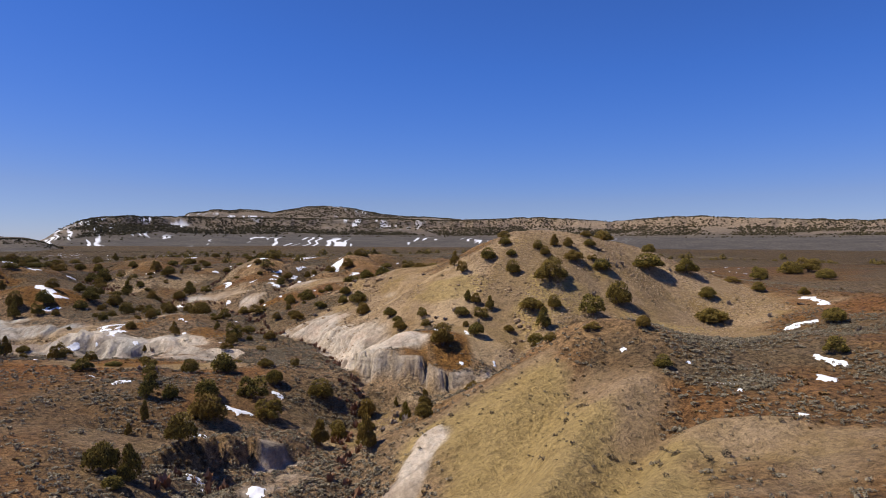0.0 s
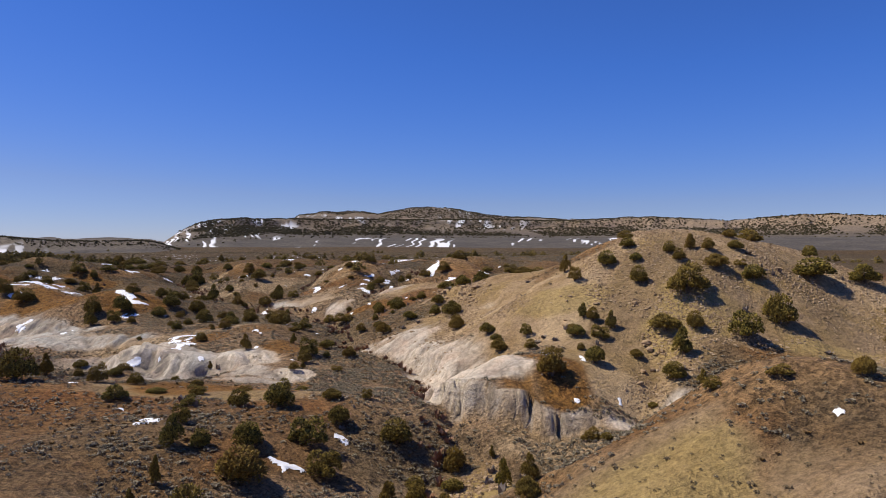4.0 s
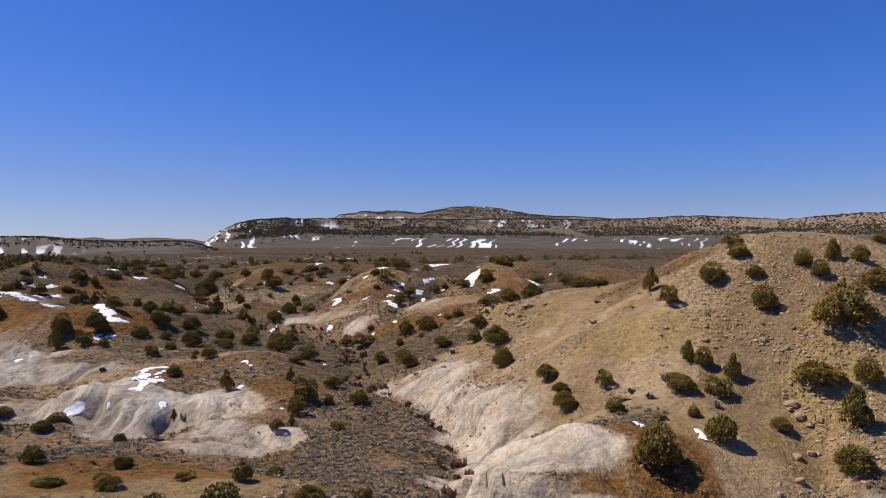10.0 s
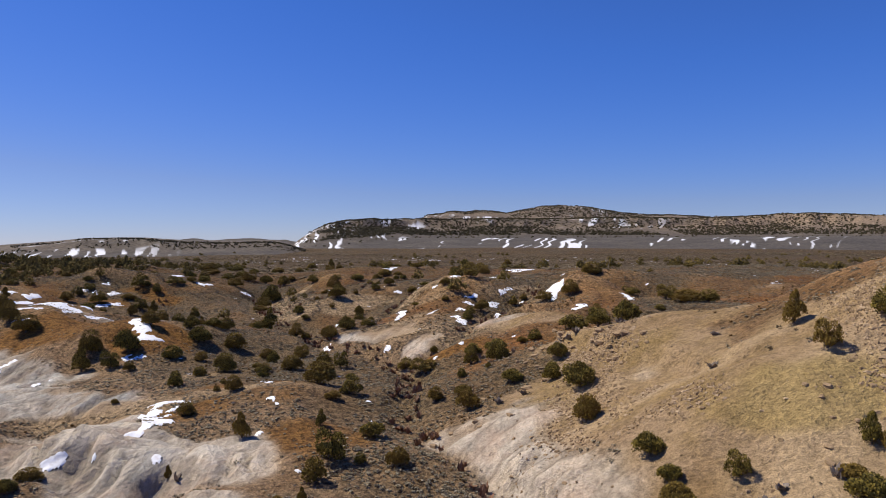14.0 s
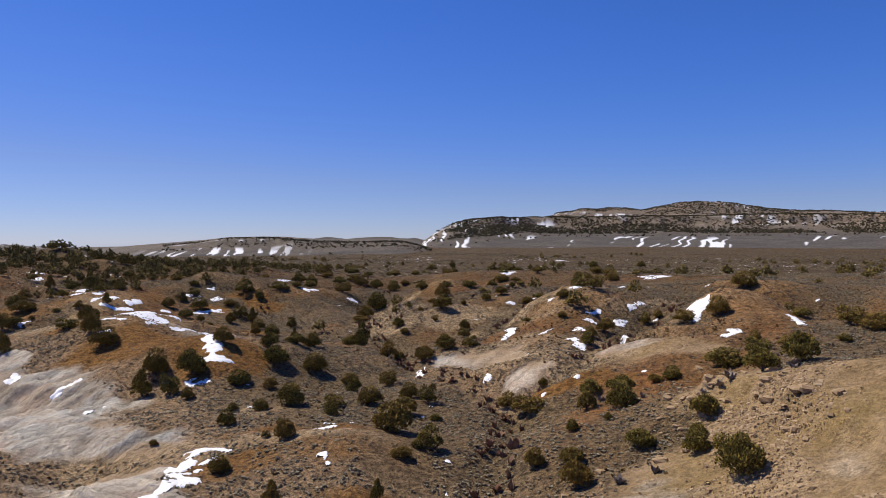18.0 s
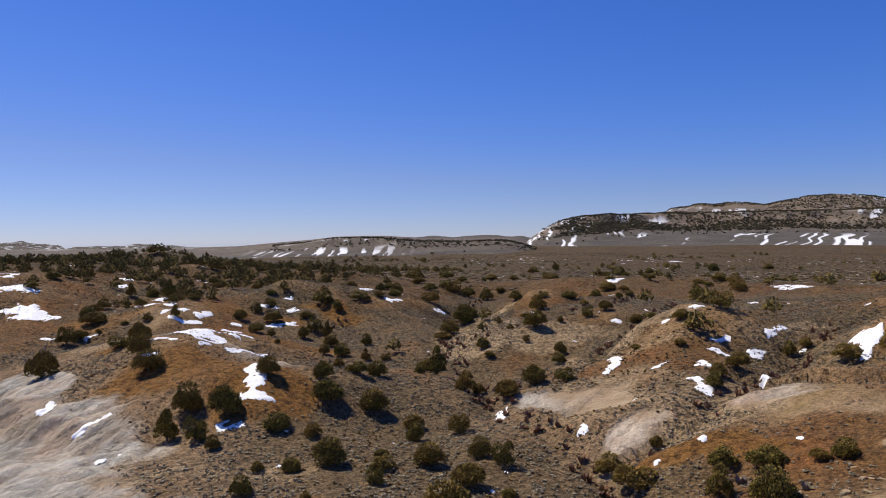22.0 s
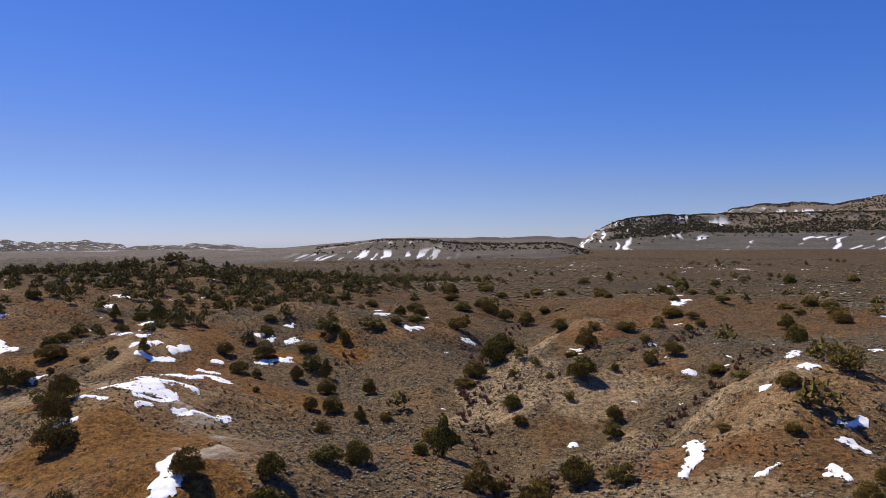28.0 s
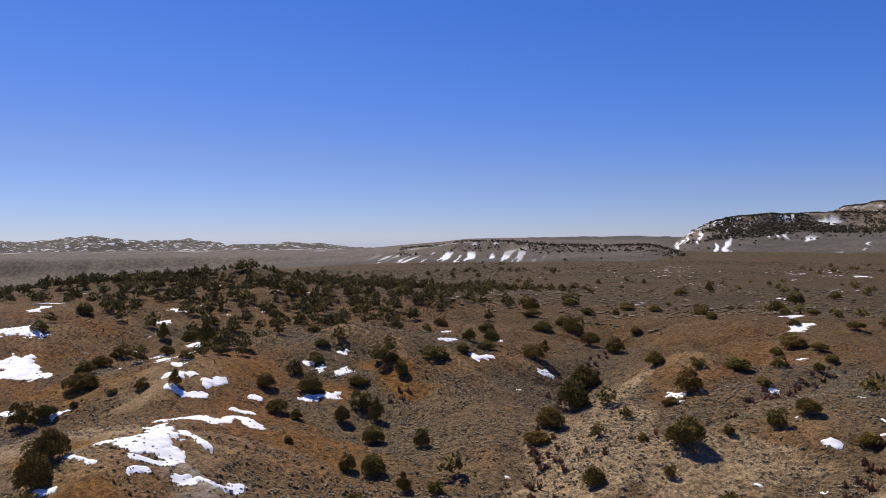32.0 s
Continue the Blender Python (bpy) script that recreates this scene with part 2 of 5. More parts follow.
# bare places: centre, half lengths, turn in degrees, strength
CLAY = [
    (-25, 107, 14, 7, 0, 1.0), (-13, 96, 6, 6, 20, 0.9), (9.5, 84, 6, 4.5, -30, 1.1), (7.2, 96, 3.2, 13, 8, 0.85), (1.5, 112, 6, 3.5, -35, 0.8),
    (24, 75, 5, 3, 20, 0.6), (-60, 129, 19, 10, -25, 1.0), (-79, 141, 8, 5, 0, 0.9), (-43, 122, 11, 5, 10, 0.8), (-16, 157, 6, 4.5, 20, 0.8),
    (-9, 151, 3.5, 3, 0, 0.9), (2, 157, 5, 3, 20, 0.7), (-62, 157, 7, 3, 10, 0.45), (-47, 149, 4, 3, 0, 0.6), (-52, 156, 4, 3, 0, 0.6), (-35, 114, 7, 3, 10, 0.5), (-0.8, 52, 3.4, 6.5, 0, 1.15), (-1.5, 57.5, 3.5, 3.5, 0, 1.2), (7.2, 46, 5.5, 1.5, 60, 1.1),
    (6, 114, 3, 4, 0, 0.5),
]
TAN = [
    (30, 97, 24, 15, -10, 1.0), (13, 116, 10, 14, 0, 1.0), (18, 128, 14, 12, 0, 0.8), (14, 50, 7, 8, -30, 1.0), (14, 35, 10, 11, 0, 1.0), (24, 31, 7, 6, 0, 0.7), (6, 152, 6, 5, 0, 0.7), (25, 84, 8, 8, 0, 1.0), (8, 65, 6, 7, 0, 0.9),
    (-98, 172, 12, 6, 20, 0.6), (50, 78, 12, 8, 0, 0.8), (54, 92, 22, 14, 0, 0.9), (46, 108, 20, 10, 0, 0.8), (17, 42, 9, 9, 0, 0.9), (-22, 46, 26, 20, 0, 0.3), (-15, 82.5, 13, 3.5, 0, 0.9), (-72, 160, 10, 8, 0, 0.45),
]
PALE = [
    (-38, 182, 8, 3, 35, 0.9), (-29, 190, 9, 2.5, 40, 0.9), (-23, 175, 8, 2.5, 35, 0.9), (-13, 181, 8, 2.5, 20, 0.8), (-7, 178, 10, 4, 30, 0.5), (-48, 208, 3.5, 15, 15, 1.0), (-44, 188, 4, 9, 10, 1.0),
    (-40, 195, 5, 14, 25, 0.9), (-32, 188, 3.5, 9, 30, 0.8), (-2, 152, 6, 3, 20, 0.9), (-36, 180, 4, 5, 0, 0.8), (-84, 157, 10, 6, 10, 0.7), (15, 73, 6, 4, 0, 0.7),
    (-10, 160, 11, 8, 0, 0.7), (-34, 118, 9, 4, 10, 0.8), (-22, 122, 10, 2, 15, 0.7), (-36, 128, 12, 2, 20, 0.6), (-8, 190, 10, 2, 30, 0.6), (4, 186, 9, 2, 35, 0.6),
]
SAGE = [
    (-58, 200, 14, 24, -20, 1.0), (-42, 176, 8, 16, -25, 0.9), (-28, 160, 7, 10, -30, 0.9), (-4, 95, 7, 13, 10, 1.0), (34, 52, 14, 10, 0, 0.9), (2, 112, 5, 8, 0, 0.8),
    (-85, 215, 14, 12, 0, 0.8), (-20, 215, 18, 14, 0, 0.6), (-15, 62, 9, 12, 0, 0.5), (-18, 160, 6, 6, 0, 0.4), (-38, 150, 6, 8, 0, 0.6),
]
OCHRE = [
    (16, 81, 5.5, 4.5, 0, 1.0), (15, 97, 6, 3, 40, 0.2), (-57, 147, 13, 8, -10, 1.0), (-46, 142, 9, 6, -10, 0.8), (-79, 190, 6, 4, 0, 1.0), (-2, 146, 5, 3, 0, 0.9),
    (-27, 116, 6, 3, 0, 0.8), (-17, 84, 9, 3.5, 10, 1.0), (-13, 109, 4, 4, 0, 0.8), (-10, 92, 3, 3, 0, 0.6), (-81, 155, 8, 4, 10, 0.8), (-76, 199, 9, 3, 10, 0.8), (-22, 122, 7, 5, 0, 0.6), (16, 52, 6, 6, 0, 0.2), (-104, 170, 9, 6, 0, 0.7), (-12, 112, 5, 4, 0, 0.6), (-66, 176, 10, 4, 20, 0.6),
    (-90, 186, 9, 5, 0, 0.6),
]

OLIVE = [(13, 44, 8, 13, -20, 1.0), (13, 31, 9, 9, 0, 0.9), (34, 90, 7, 5, 30, 0.7), (22, 100, 6, 4, 0, 0.6), (12, 65, 6, 5, 0, 0.8), (46, 82, 8, 5, 0, 0.7)]


def bare(x, y, places, seed):
    """0 to 1: how far the ground belongs to those places, with ragged edges."""
    wx, wy = x + 2.2 * rough(x, y, 6, 3, seed), y + 2.2 * rough(x, y, 6, 3, seed + 5)
    best = np.zeros(np.shape(x))
    for cx, cy, rx, ry, turn, strong in places:
        c, s = np.cos(np.radians(turn)), np.sin(np.radians(turn))
        u, v = (wx - cx) * c + (wy - cy) * s, (wy - cy) * c - (wx - cx) * s
        best = np.maximum(best, strong * (1 - smooth(0.55, 1.25, np.hypot(u / rx, v / ry))))
    return np.clip(best, 0, 1)


def land(x, y):
    """Height of the ground."""
    x, y = np.asarray(x, float), np.asarray(y, float)
    z = np.full(np.shape(x), 7.0)
    for mx, my, r, h in MOUNDS_SOUTH + MOUNDS_HILL + MOUNDS_MID + MOUNDS_NORTH + MOUNDS_FAR + MOUNDS_LOWER + MOUNDS_MIDDLE + MOUNDS_UPPER:
        z = z + h * np.exp(-((x - mx) ** 2 + (y - my) ** 2) / (2.0 * r * r))
    wx, wy = x + 1.4 * grain(x, y, 7, 40), y + 1.4 * grain(x, y, 7, 41)
    for line in WASHES:
        dist, depth, half = course(wx, wy, line)
        z = z - depth * np.exp(-(dist / half) ** 2)
    for line in SPURS:
        dist, depth, half = course(wx, wy, line)
        z = z - depth * np.exp(-(dist / half) ** 2)
    z = z + banks(x, y)[0]
    far = np.hypot(x, y - 60)
    z = z + 8.0 * smooth(350, 950, y) - 70 * smooth(100, 950, -x - 0.45 * y) + 4 * smooth(300, 800, x)
    near = 1 - smooth(250, 420, far)
    z = z + near * (0.3 * rough(x, y, 16, 3, 1) + 0.14 * rough(x, y, 3.2, 3, 7))
    z = z + (1 - near) * 1.2 * rough(x, y, 260, 3, 3)
    return z


# ---- land end ----
def lines(inner0, inner1, step, outer0, outer1, grow=1.07):
    """Grid lines: even between the inner limits, then wider and wider."""
    mid = list(np.arange(inner0, inner1 + step / 2, step))
    low, high = [], []
    v, s = inner0, step
    while v > outer0:
        s *= grow
        v -= s
        low.append(v)
    v, s = mid[-1], step
    while v < outer1:
        s *= grow
        v += s
        high.append(v)
    return np.array(low[::-1] + mid + high)


def mesh_of(name, co, faces, mats, smooth_shade=False, attributes=(), slots=None):
    """A mesh from arrays of places and of faces with equally many corners."""
    co, faces = np.asarray(co, np.float32), np.asarray(faces, np.int32)
    me = bpy.data.meshes.new(name)
    me.vertices.add(len(co))
    me.vertices.foreach_set("co", co.ravel())
    me.loops.add(faces.size)
    me.loops.foreach_set("vertex_index", faces.ravel())
    me.polygons.add(len(faces))
    me.polygons.foreach_set("loop_start", np.arange(0, faces.size, faces.shape[1], dtype=np.int32))
    for mat in mats:
        me.materials.append(mat)
    if slots is not None:
        me.polygons.foreach_set("material_index", np.asarray(slots, np.int32))
    me.update(calc_edges=True)
    me.polygons.foreach_set("use_smooth", np.full(len(faces), smooth_shade))
    for key, values in attributes:
        at = me.attributes.new(key, "FLOAT", "POINT")
        at.data.foreach_set("value", np.asarray(values, np.float32).ravel())
    return me


def grid_faces(rows_n, cols):
    i = np.arange((rows_n - 1) * cols).reshape(rows_n - 1, cols)[:, :-1].ravel()
    return np.stack([i, i + 1, i + cols + 1, i + cols], 1)


def sheet(name, px, py, pz, mat, attributes=()):
    """A surface from a grid of places (rows by columns)."""
    return new(name, mesh_of(name, np.stack([px, py, pz], -1).reshape(-1, 3), grid_faces(*px.shape), [mat], True, attributes))


# ---- materials ----
class Nodes:
    """Short hand for building a node material."""

    def __init__(self, name, roughness=0.9):
        self.mat = bpy.data.materials.new(name)
        self.mat.use_nodes = True
        self.tree = self.mat.node_tree
        self.bsdf = self.tree.nodes["Principled BSDF"]
        self.bsdf.inputs["Roughness"].default_value = roughness
        self.bsdf.inputs["Specular IOR Level"].default_value = 0.2
        self.where = self.tree.nodes.new("ShaderNodeTexCoord").outputs["Object"]

    def link(self, a, b):
        self.tree.links.new(a, b)

    def noise(self, scale, detail=4.0, rough_=0.55, stretch=None):
        n = self.tree.nodes.new("ShaderNodeTexNoise")
        n.inputs["Scale"].default_value, n.inputs["Detail"].default_value, n.inputs["Roughness"].default_value = scale, detail, rough_
        if stretch:
            m = self.tree.nodes.new("ShaderNodeMapping")
            m.inputs["Scale"].default_value = stretch
            self.link(self.where, m.inputs["Vector"])
            self.link(m.outputs[0], n.inputs["Vector"])
        else:
            self.link(self.where, n.inputs["Vector"])
        return n.outputs["Fac"]

    def ramp(self, value, *stops):
        r = self.tree.nodes.new("ShaderNodeValToRGB")
        while len(r.color_ramp.elements) < len(stops):
            r.color_ramp.elements.new(0.5)
        for e, (at, colour) in zip(r.color_ramp.elements, stops):
            e.position = at
            e.color = (*colour, 1) if isinstance(colour, tuple) else (colour, colour, colour, 1)
        self.link(value, r.inputs[0])
        return r.outputs[0]

    def mix(self, fac, a, b, mode="MIX"):
        m = self.tree.nodes.new("ShaderNodeMix")
        m.data_type, m.blend_type = "RGBA", mode
        for socket, v in ((m.inputs[0], fac), (m.inputs[6], a), (m.inputs[7], b)):
            if isinstance(v, (int, float)):
                socket.default_value = v
            elif isinstance(v, tuple):
                socket.default_value = (*v, 1)
            else:
                self.link(v, socket)
        return m.outputs[2]

    def math(self, op, a, b, clamp=False):
        m = self.tree.nodes.new("ShaderNodeMath")
        m.operation, m.use_clamp = op, clamp
        for socket, v in zip(m.inputs, (a, b)):
            if isinstance(v, (int, float)):
                socket.default_value = v
            else:
                self.link(v, socket)
        return m.outputs[0]

    def attribute(self, name):
        a = self.tree.nodes.new("ShaderNodeAttribute")
        a.attribute_name = name
        return a.outputs["Fac"]

    def bump(self, height, strength, distance):
        b = self.tree.nodes.new("ShaderNodeBump")
        b.inputs["Strength"].default_value, b.inputs["Distance"].default_value = strength, distance
        self.link(height, b.inputs["Height"])
        self.link(b.outputs[0], self.bsdf.inputs["Normal"])

    def colour(self, c):
        self.link(c, self.bsdf.inputs["Base Color"])
        return self.mat


def earth_material():
    n = Nodes("earth", 0.95)
    broad, mid, fine, dust = n.noise(0.05, 5), n.noise(0.5, 5, 0.6), n.noise(4.0, 6, 0.7), n.noise(16.0, 3, 0.7)
    flow_shade, clay_f, tan_f, ochre_f, rill_shade = (n.attribute(k) for k in ("flow_shade", "clay", "tan", "ochre", "rill"))
    brown = n.ramp(broad, (0.32, (0.15, 0.096, 0.052)), (0.5, (0.2, 0.122, 0.06)), (0.68, (0.17, 0.118, 0.072)))
    brown = n.mix(n.ramp(mid, (0.35, 0.0), (0.7, 0.7)), brown, (0.25, 0.135, 0.05))
    rust = n.ramp(n.noise(0.08, 4), (0.5, 0.0), (0.66, 0.55))
    brown = n.mix(rust, brown, (0.3, 0.13, 0.042))
    brown = n.mix(n.ramp(flow_shade, (0.5, 0.0), (0.85, 0.65)), brown, (0.33, 0.205, 0.105))
    brown = n.mix(n.ramp(n.attribute("crest"), (0.56, 0.0), (0.85, 0.85)), brown, n.mix(mid, (0.3, 0.185, 0.09), (0.42, 0.3, 0.185)))
    sage = n.ramp(fine, (0.3, (0.1, 0.082, 0.055)), (0.55, (0.2, 0.163, 0.112)), (0.75, (0.145, 0.121, 0.084)))
    col = n.mix(n.math("MULTIPLY", n.attribute("sage"), 0.8), brown, sage)
    col = n.mix(1.0, col, (1.02, 0.97, 0.93), "MULTIPLY")
    pink = n.ramp(n.noise(0.35, 5, 0.7), (0.35, (0.25, 0.165, 0.105)), (0.5, (0.37, 0.265, 0.18)), (0.65, (0.32, 0.205, 0.13)))
    col = n.mix(n.math("MULTIPLY", n.attribute("halo"), 0.8), col, pink)
    tan = n.ramp(mid, (0.3, (0.26, 0.185, 0.108)), (0.5, (0.315, 0.228, 0.14)), (0.7, (0.385, 0.285, 0.19)))
    tan = n.mix(n.ramp(n.noise(0.16, 4), (0.42, 0.0), (0.66, 0.6)), tan, (0.3, 0.215, 0.09))
    tan = n.mix(n.ramp(n.noise(0.11, 5, 0.65), (0.5, 0.0), (0.62, 0.55)), tan, (0.42, 0.315, 0.235))
    tan = n.mix(n.ramp(flow_shade, (0.2, 0.5), (0.42, 0.0)), tan, (0.23, 0.17, 0.115))
    tan = n.mix(n.ramp(flow_shade, (0.62, 0.0), (0.9, 0.8)), tan, (0.5, 0.385, 0.27))
    olive = n.ramp(n.noise(0.7, 5, 0.65), (0.3, (0.3, 0.222, 0.098)), (0.5, (0.4, 0.305, 0.142)), (0.7, (0.34, 0.255, 0.125)))
    tan = n.mix(n.math("MULTIPLY", n.attribute("olive"), 0.85), tan, olive)
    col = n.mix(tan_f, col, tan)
    ochre = n.ramp(mid, (0.3, (0.2, 0.096, 0.028)), (0.7, (0.29, 0.155, 0.045)))
    col = n.mix(ochre_f, col, ochre)
    band = n.noise(0.6, 5, 0.6, (0.25, 0.25, 2.2))
    clay = n.ramp(band, (0.3, (0.42, 0.36, 0.3)), (0.46, (0.6, 0.495, 0.4)), (0.58, (0.68, 0.59, 0.5)), (0.72, (0.5, 0.375, 0.285)))
    clay = n.mix(n.ramp(n.noise(0.07, 3), (0.42, 0.0), (0.6, 0.45)), clay, n.mix(band, (0.31, 0.295, 0.25), (0.55, 0.515, 0.45)))
    clay = n.mix(n.math("MULTIPLY", n.attribute("ash"), n.ramp(n.noise(0.13, 3), (0.35, 0.25), (0.55, 0.95))), clay, n.mix(band, (0.3, 0.3, 0.285), (0.54, 0.53, 0.5)))
    clay = n.mix(n.ramp(flow_shade, (0.16, 0.7), (0.45, 0.0)), clay, (0.33, 0.26, 0.19))
    clay = n.mix(n.ramp(flow_shade, (0.6, 0.0), (0.95, 0.7)), clay, (0.62, 0.55, 0.465))
    # shade painted into the clay: gullies and notches get a darker colour
    clay = n.mix(n.ramp(rill_shade, (0.14, 0.7), (0.45, 0.0)), clay, (0.26, 0.22, 0.18))
    # painted shade again, a thin dark line along each crease bottom
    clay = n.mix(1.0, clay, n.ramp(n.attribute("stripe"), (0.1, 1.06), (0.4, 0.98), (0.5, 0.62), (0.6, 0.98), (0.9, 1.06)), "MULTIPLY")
    clay = n.mix(n.ramp(n.noise(0.22, 4, 0.6), (0.5, 0.0), (0.68, 0.5)), clay, (0.5, 0.36, 0.275))
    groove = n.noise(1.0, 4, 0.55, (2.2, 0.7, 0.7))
    # groove bottoms tinted darker and raised clay lighter, shading put into the colour
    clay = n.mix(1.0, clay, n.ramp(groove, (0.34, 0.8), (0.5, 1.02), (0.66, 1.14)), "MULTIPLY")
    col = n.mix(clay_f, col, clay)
    far = n.ramp(n.noise(0.02, 6, 0.65), (0.35, (0.066, 0.051, 0.029)), (0.5, (0.098, 0.072, 0.036)), (0.65, (0.08, 0.064, 0.04)))
    scrub = n.ramp(n.noise(0.3, 6, 0.8), (0.4, 0.42), (0.5, 1.0), (0.62, 1.3))
    col = n.mix(n.attribute("plain"), col, n.mix(1.0, far, scrub, "MULTIPLY"))
    col = n.mix(n.attribute("pale"), col, n.ramp(mid, (0.3, (0.3, 0.215, 0.135)), (0.7, (0.45, 0.345, 0.24))))
    grit = n.ramp(n.math("MULTIPLY", fine, dust), (0.13, 0.3), (0.27, 1.0), (0.46, 1.5))
    clods = n.ramp(n.noise(1.7, 5, 0.72), (0.37, 0.42), (0.5, 1.0), (0.64, 1.42))
    calm = n.math("SUBTRACT", 1.0, n.math("MAXIMUM", n.math("MULTIPLY", tan_f, 0.55), n.math("MULTIPLY", clay_f, 0.85)))
    col = n.mix(calm, col, n.mix(1.0, col, clods, "MULTIPLY"))
    col = n.mix(n.math("ADD", 0.3, n.math("MULTIPLY", calm, 0.7)), col, n.mix(1.0, col, grit, "MULTIPLY"))
    col = n.mix(n.math("SUBTRACT", 1.0, n.math("MULTIPLY", clay_f, 0.65)), col, n.mix(1.0, col, (1.04, 0.98, 0.82), "MULTIPLY"))
    lumps = n.math("ADD", n.math("MULTIPLY", fine, 0.7), n.noise(1.7, 4, 0.65))
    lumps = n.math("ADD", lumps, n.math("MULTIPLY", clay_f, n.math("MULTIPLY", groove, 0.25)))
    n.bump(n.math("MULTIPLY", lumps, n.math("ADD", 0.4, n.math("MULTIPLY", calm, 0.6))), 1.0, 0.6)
    return n.colour(col)


def mesa_material():
    n = Nodes("mesa_rock", 0.95)
    band = n.noise(0.05, 5, 0.6, (0.08, 0.08, 3.0))
    rock = n.ramp(band, (0.32, (0.18, 0.135, 0.098)), (0.48, (0.28, 0.205, 0.138)), (0.6, (0.37, 0.262, 0.165)), (0.72, (0.22, 0.165, 0.118)))
    rock = n.mix(n.attribute("pale"), n.mix(0.65, rock, (0.115, 0.1, 0.08)), n.mix(0.5, rock, (0.22, 0.172, 0.125)))
    grey = n.ramp(n.noise(0.03, 6, 0.7), (0.35, (0.07, 0.062, 0.052)), (0.65, (0.128, 0.11, 0.088)))
    col = n.mix(n.attribute("slope"), grey, rock)
    speck = n.ramp(n.noise(0.35, 3, 0.6), (0.42, 0.62), (0.6, 1.1))
    col = n.mix(1.0, col, speck, "MULTIPLY")
    drifts = n.ramp(n.noise(0.028, 6, 0.7, (1.0, 1.0, 3.0)), (0.54, 0.0), (0.62, 0.75))
    col = n.mix(n.math("MAXIMUM", n.attribute("snow"), n.math("MULTIPLY", drifts, n.attribute("patchy"))), col, (0.74, 0.76, 0.8))
    return n.colour(col)


def leaf_material(name, dark, light, brown):
    n = Nodes(name, 0.75)
    geo = n.tree.nodes.new("ShaderNodeNewGeometry")
    info = n.tree.nodes.new("ShaderNodeObjectInfo")
    col = n.ramp(geo.outputs["Random Per Island"], (0.1, dark), (0.85, light))
    col = n.mix(n.ramp(info.outputs["Random"], (0.2, 0.0), (1.0, 0.6)), col, brown)
    return n.colour(col)


def tuft_material(name, a, b, c):
    n = Nodes(name, 0.9)
    geo = n.tree.nodes.new("ShaderNodeNewGeometry")
    col = n.ramp(geo.outputs["Random Per Island"], (0.1, a), (0.55, b), (0.95, c))
    return n.colour(n.mix(n.ramp(n.noise(9.0, 2), (0.35, 0.0), (0.7, 0.6)), col, a))


earth = earth_material()
mesa_rock = mesa_material()
leaf = leaf_material("juniper_leaf", (0.05, 0.043, 0.01), (0.26, 0.195, 0.036), (0.22, 0.125, 0.026))
woods_leaf = tuft_material("woods_leaf", (0.1, 0.074, 0.02), (0.18, 0.133, 0.034), (0.27, 0.19, 0.048))
pinyon_leaf = tuft_material("pinyon_leaf", (0.05, 0.043, 0.022), (0.08, 0.067, 0.033), (0.12, 0.094, 0.045))
sage_leaf = tuft_material("sage_leaf", (0.13, 0.108, 0.07), (0.24, 0.204, 0.138), (0.37, 0.318, 0.226))
shrub_leaf = tuft_material("dark_shrub", (0.115, 0.086, 0.048), (0.175, 0.133, 0.076), (0.245, 0.193, 0.122))
grass_leaf = tuft_material("dry_grass", (0.18, 0.108, 0.04), (0.28, 0.18, 0.072), (0.15, 0.1, 0.05))
brush_leaf = tuft_material("brush_twigs", (0.19, 0.098, 0.055), (0.27, 0.145, 0.085), (0.3, 0.2, 0.135))
grey_twig = tuft_material("grey_twigs", (0.14, 0.112, 0.092), (0.23, 0.19, 0.16), (0.3, 0.255, 0.215))
stone = tuft_material("sandstone", (0.22, 0.15, 0.085), (0.36, 0.255, 0.15), (0.48, 0.36, 0.23))


def bark_material():
    n = Nodes("bark", 0.9)
    return n.colour(n.ramp(n.noise(14, 4, 0.6, (1, 1, 0.2)), (0.3, (0.07, 0.05, 0.035)), (0.7, (0.19, 0.15, 0.115))))


def snow_material():
    n = Nodes("old_snow", 0.6)
    n.bump(n.noise(3.0, 4), 0.5, 0.08)
    return n.colour(n.ramp(n.noise(0.9, 5, 0.65), (0.3, (0.72, 0.73, 0.76)), (0.55, (0.86, 0.88, 0.92)), (0.75, (0.62, 0.6, 0.58))))


bark, snow_white = bark_material(), snow_material()

# ---- ground ----
STEP = 0.42
xs, ys = lines(-150, 84, STEP, -4300, 4300, 1.09), lines(4, 262, STEP, -700, 4300, 1.05)
gx, gy = np.meshgrid(xs, ys)
gz = land(gx, gy)


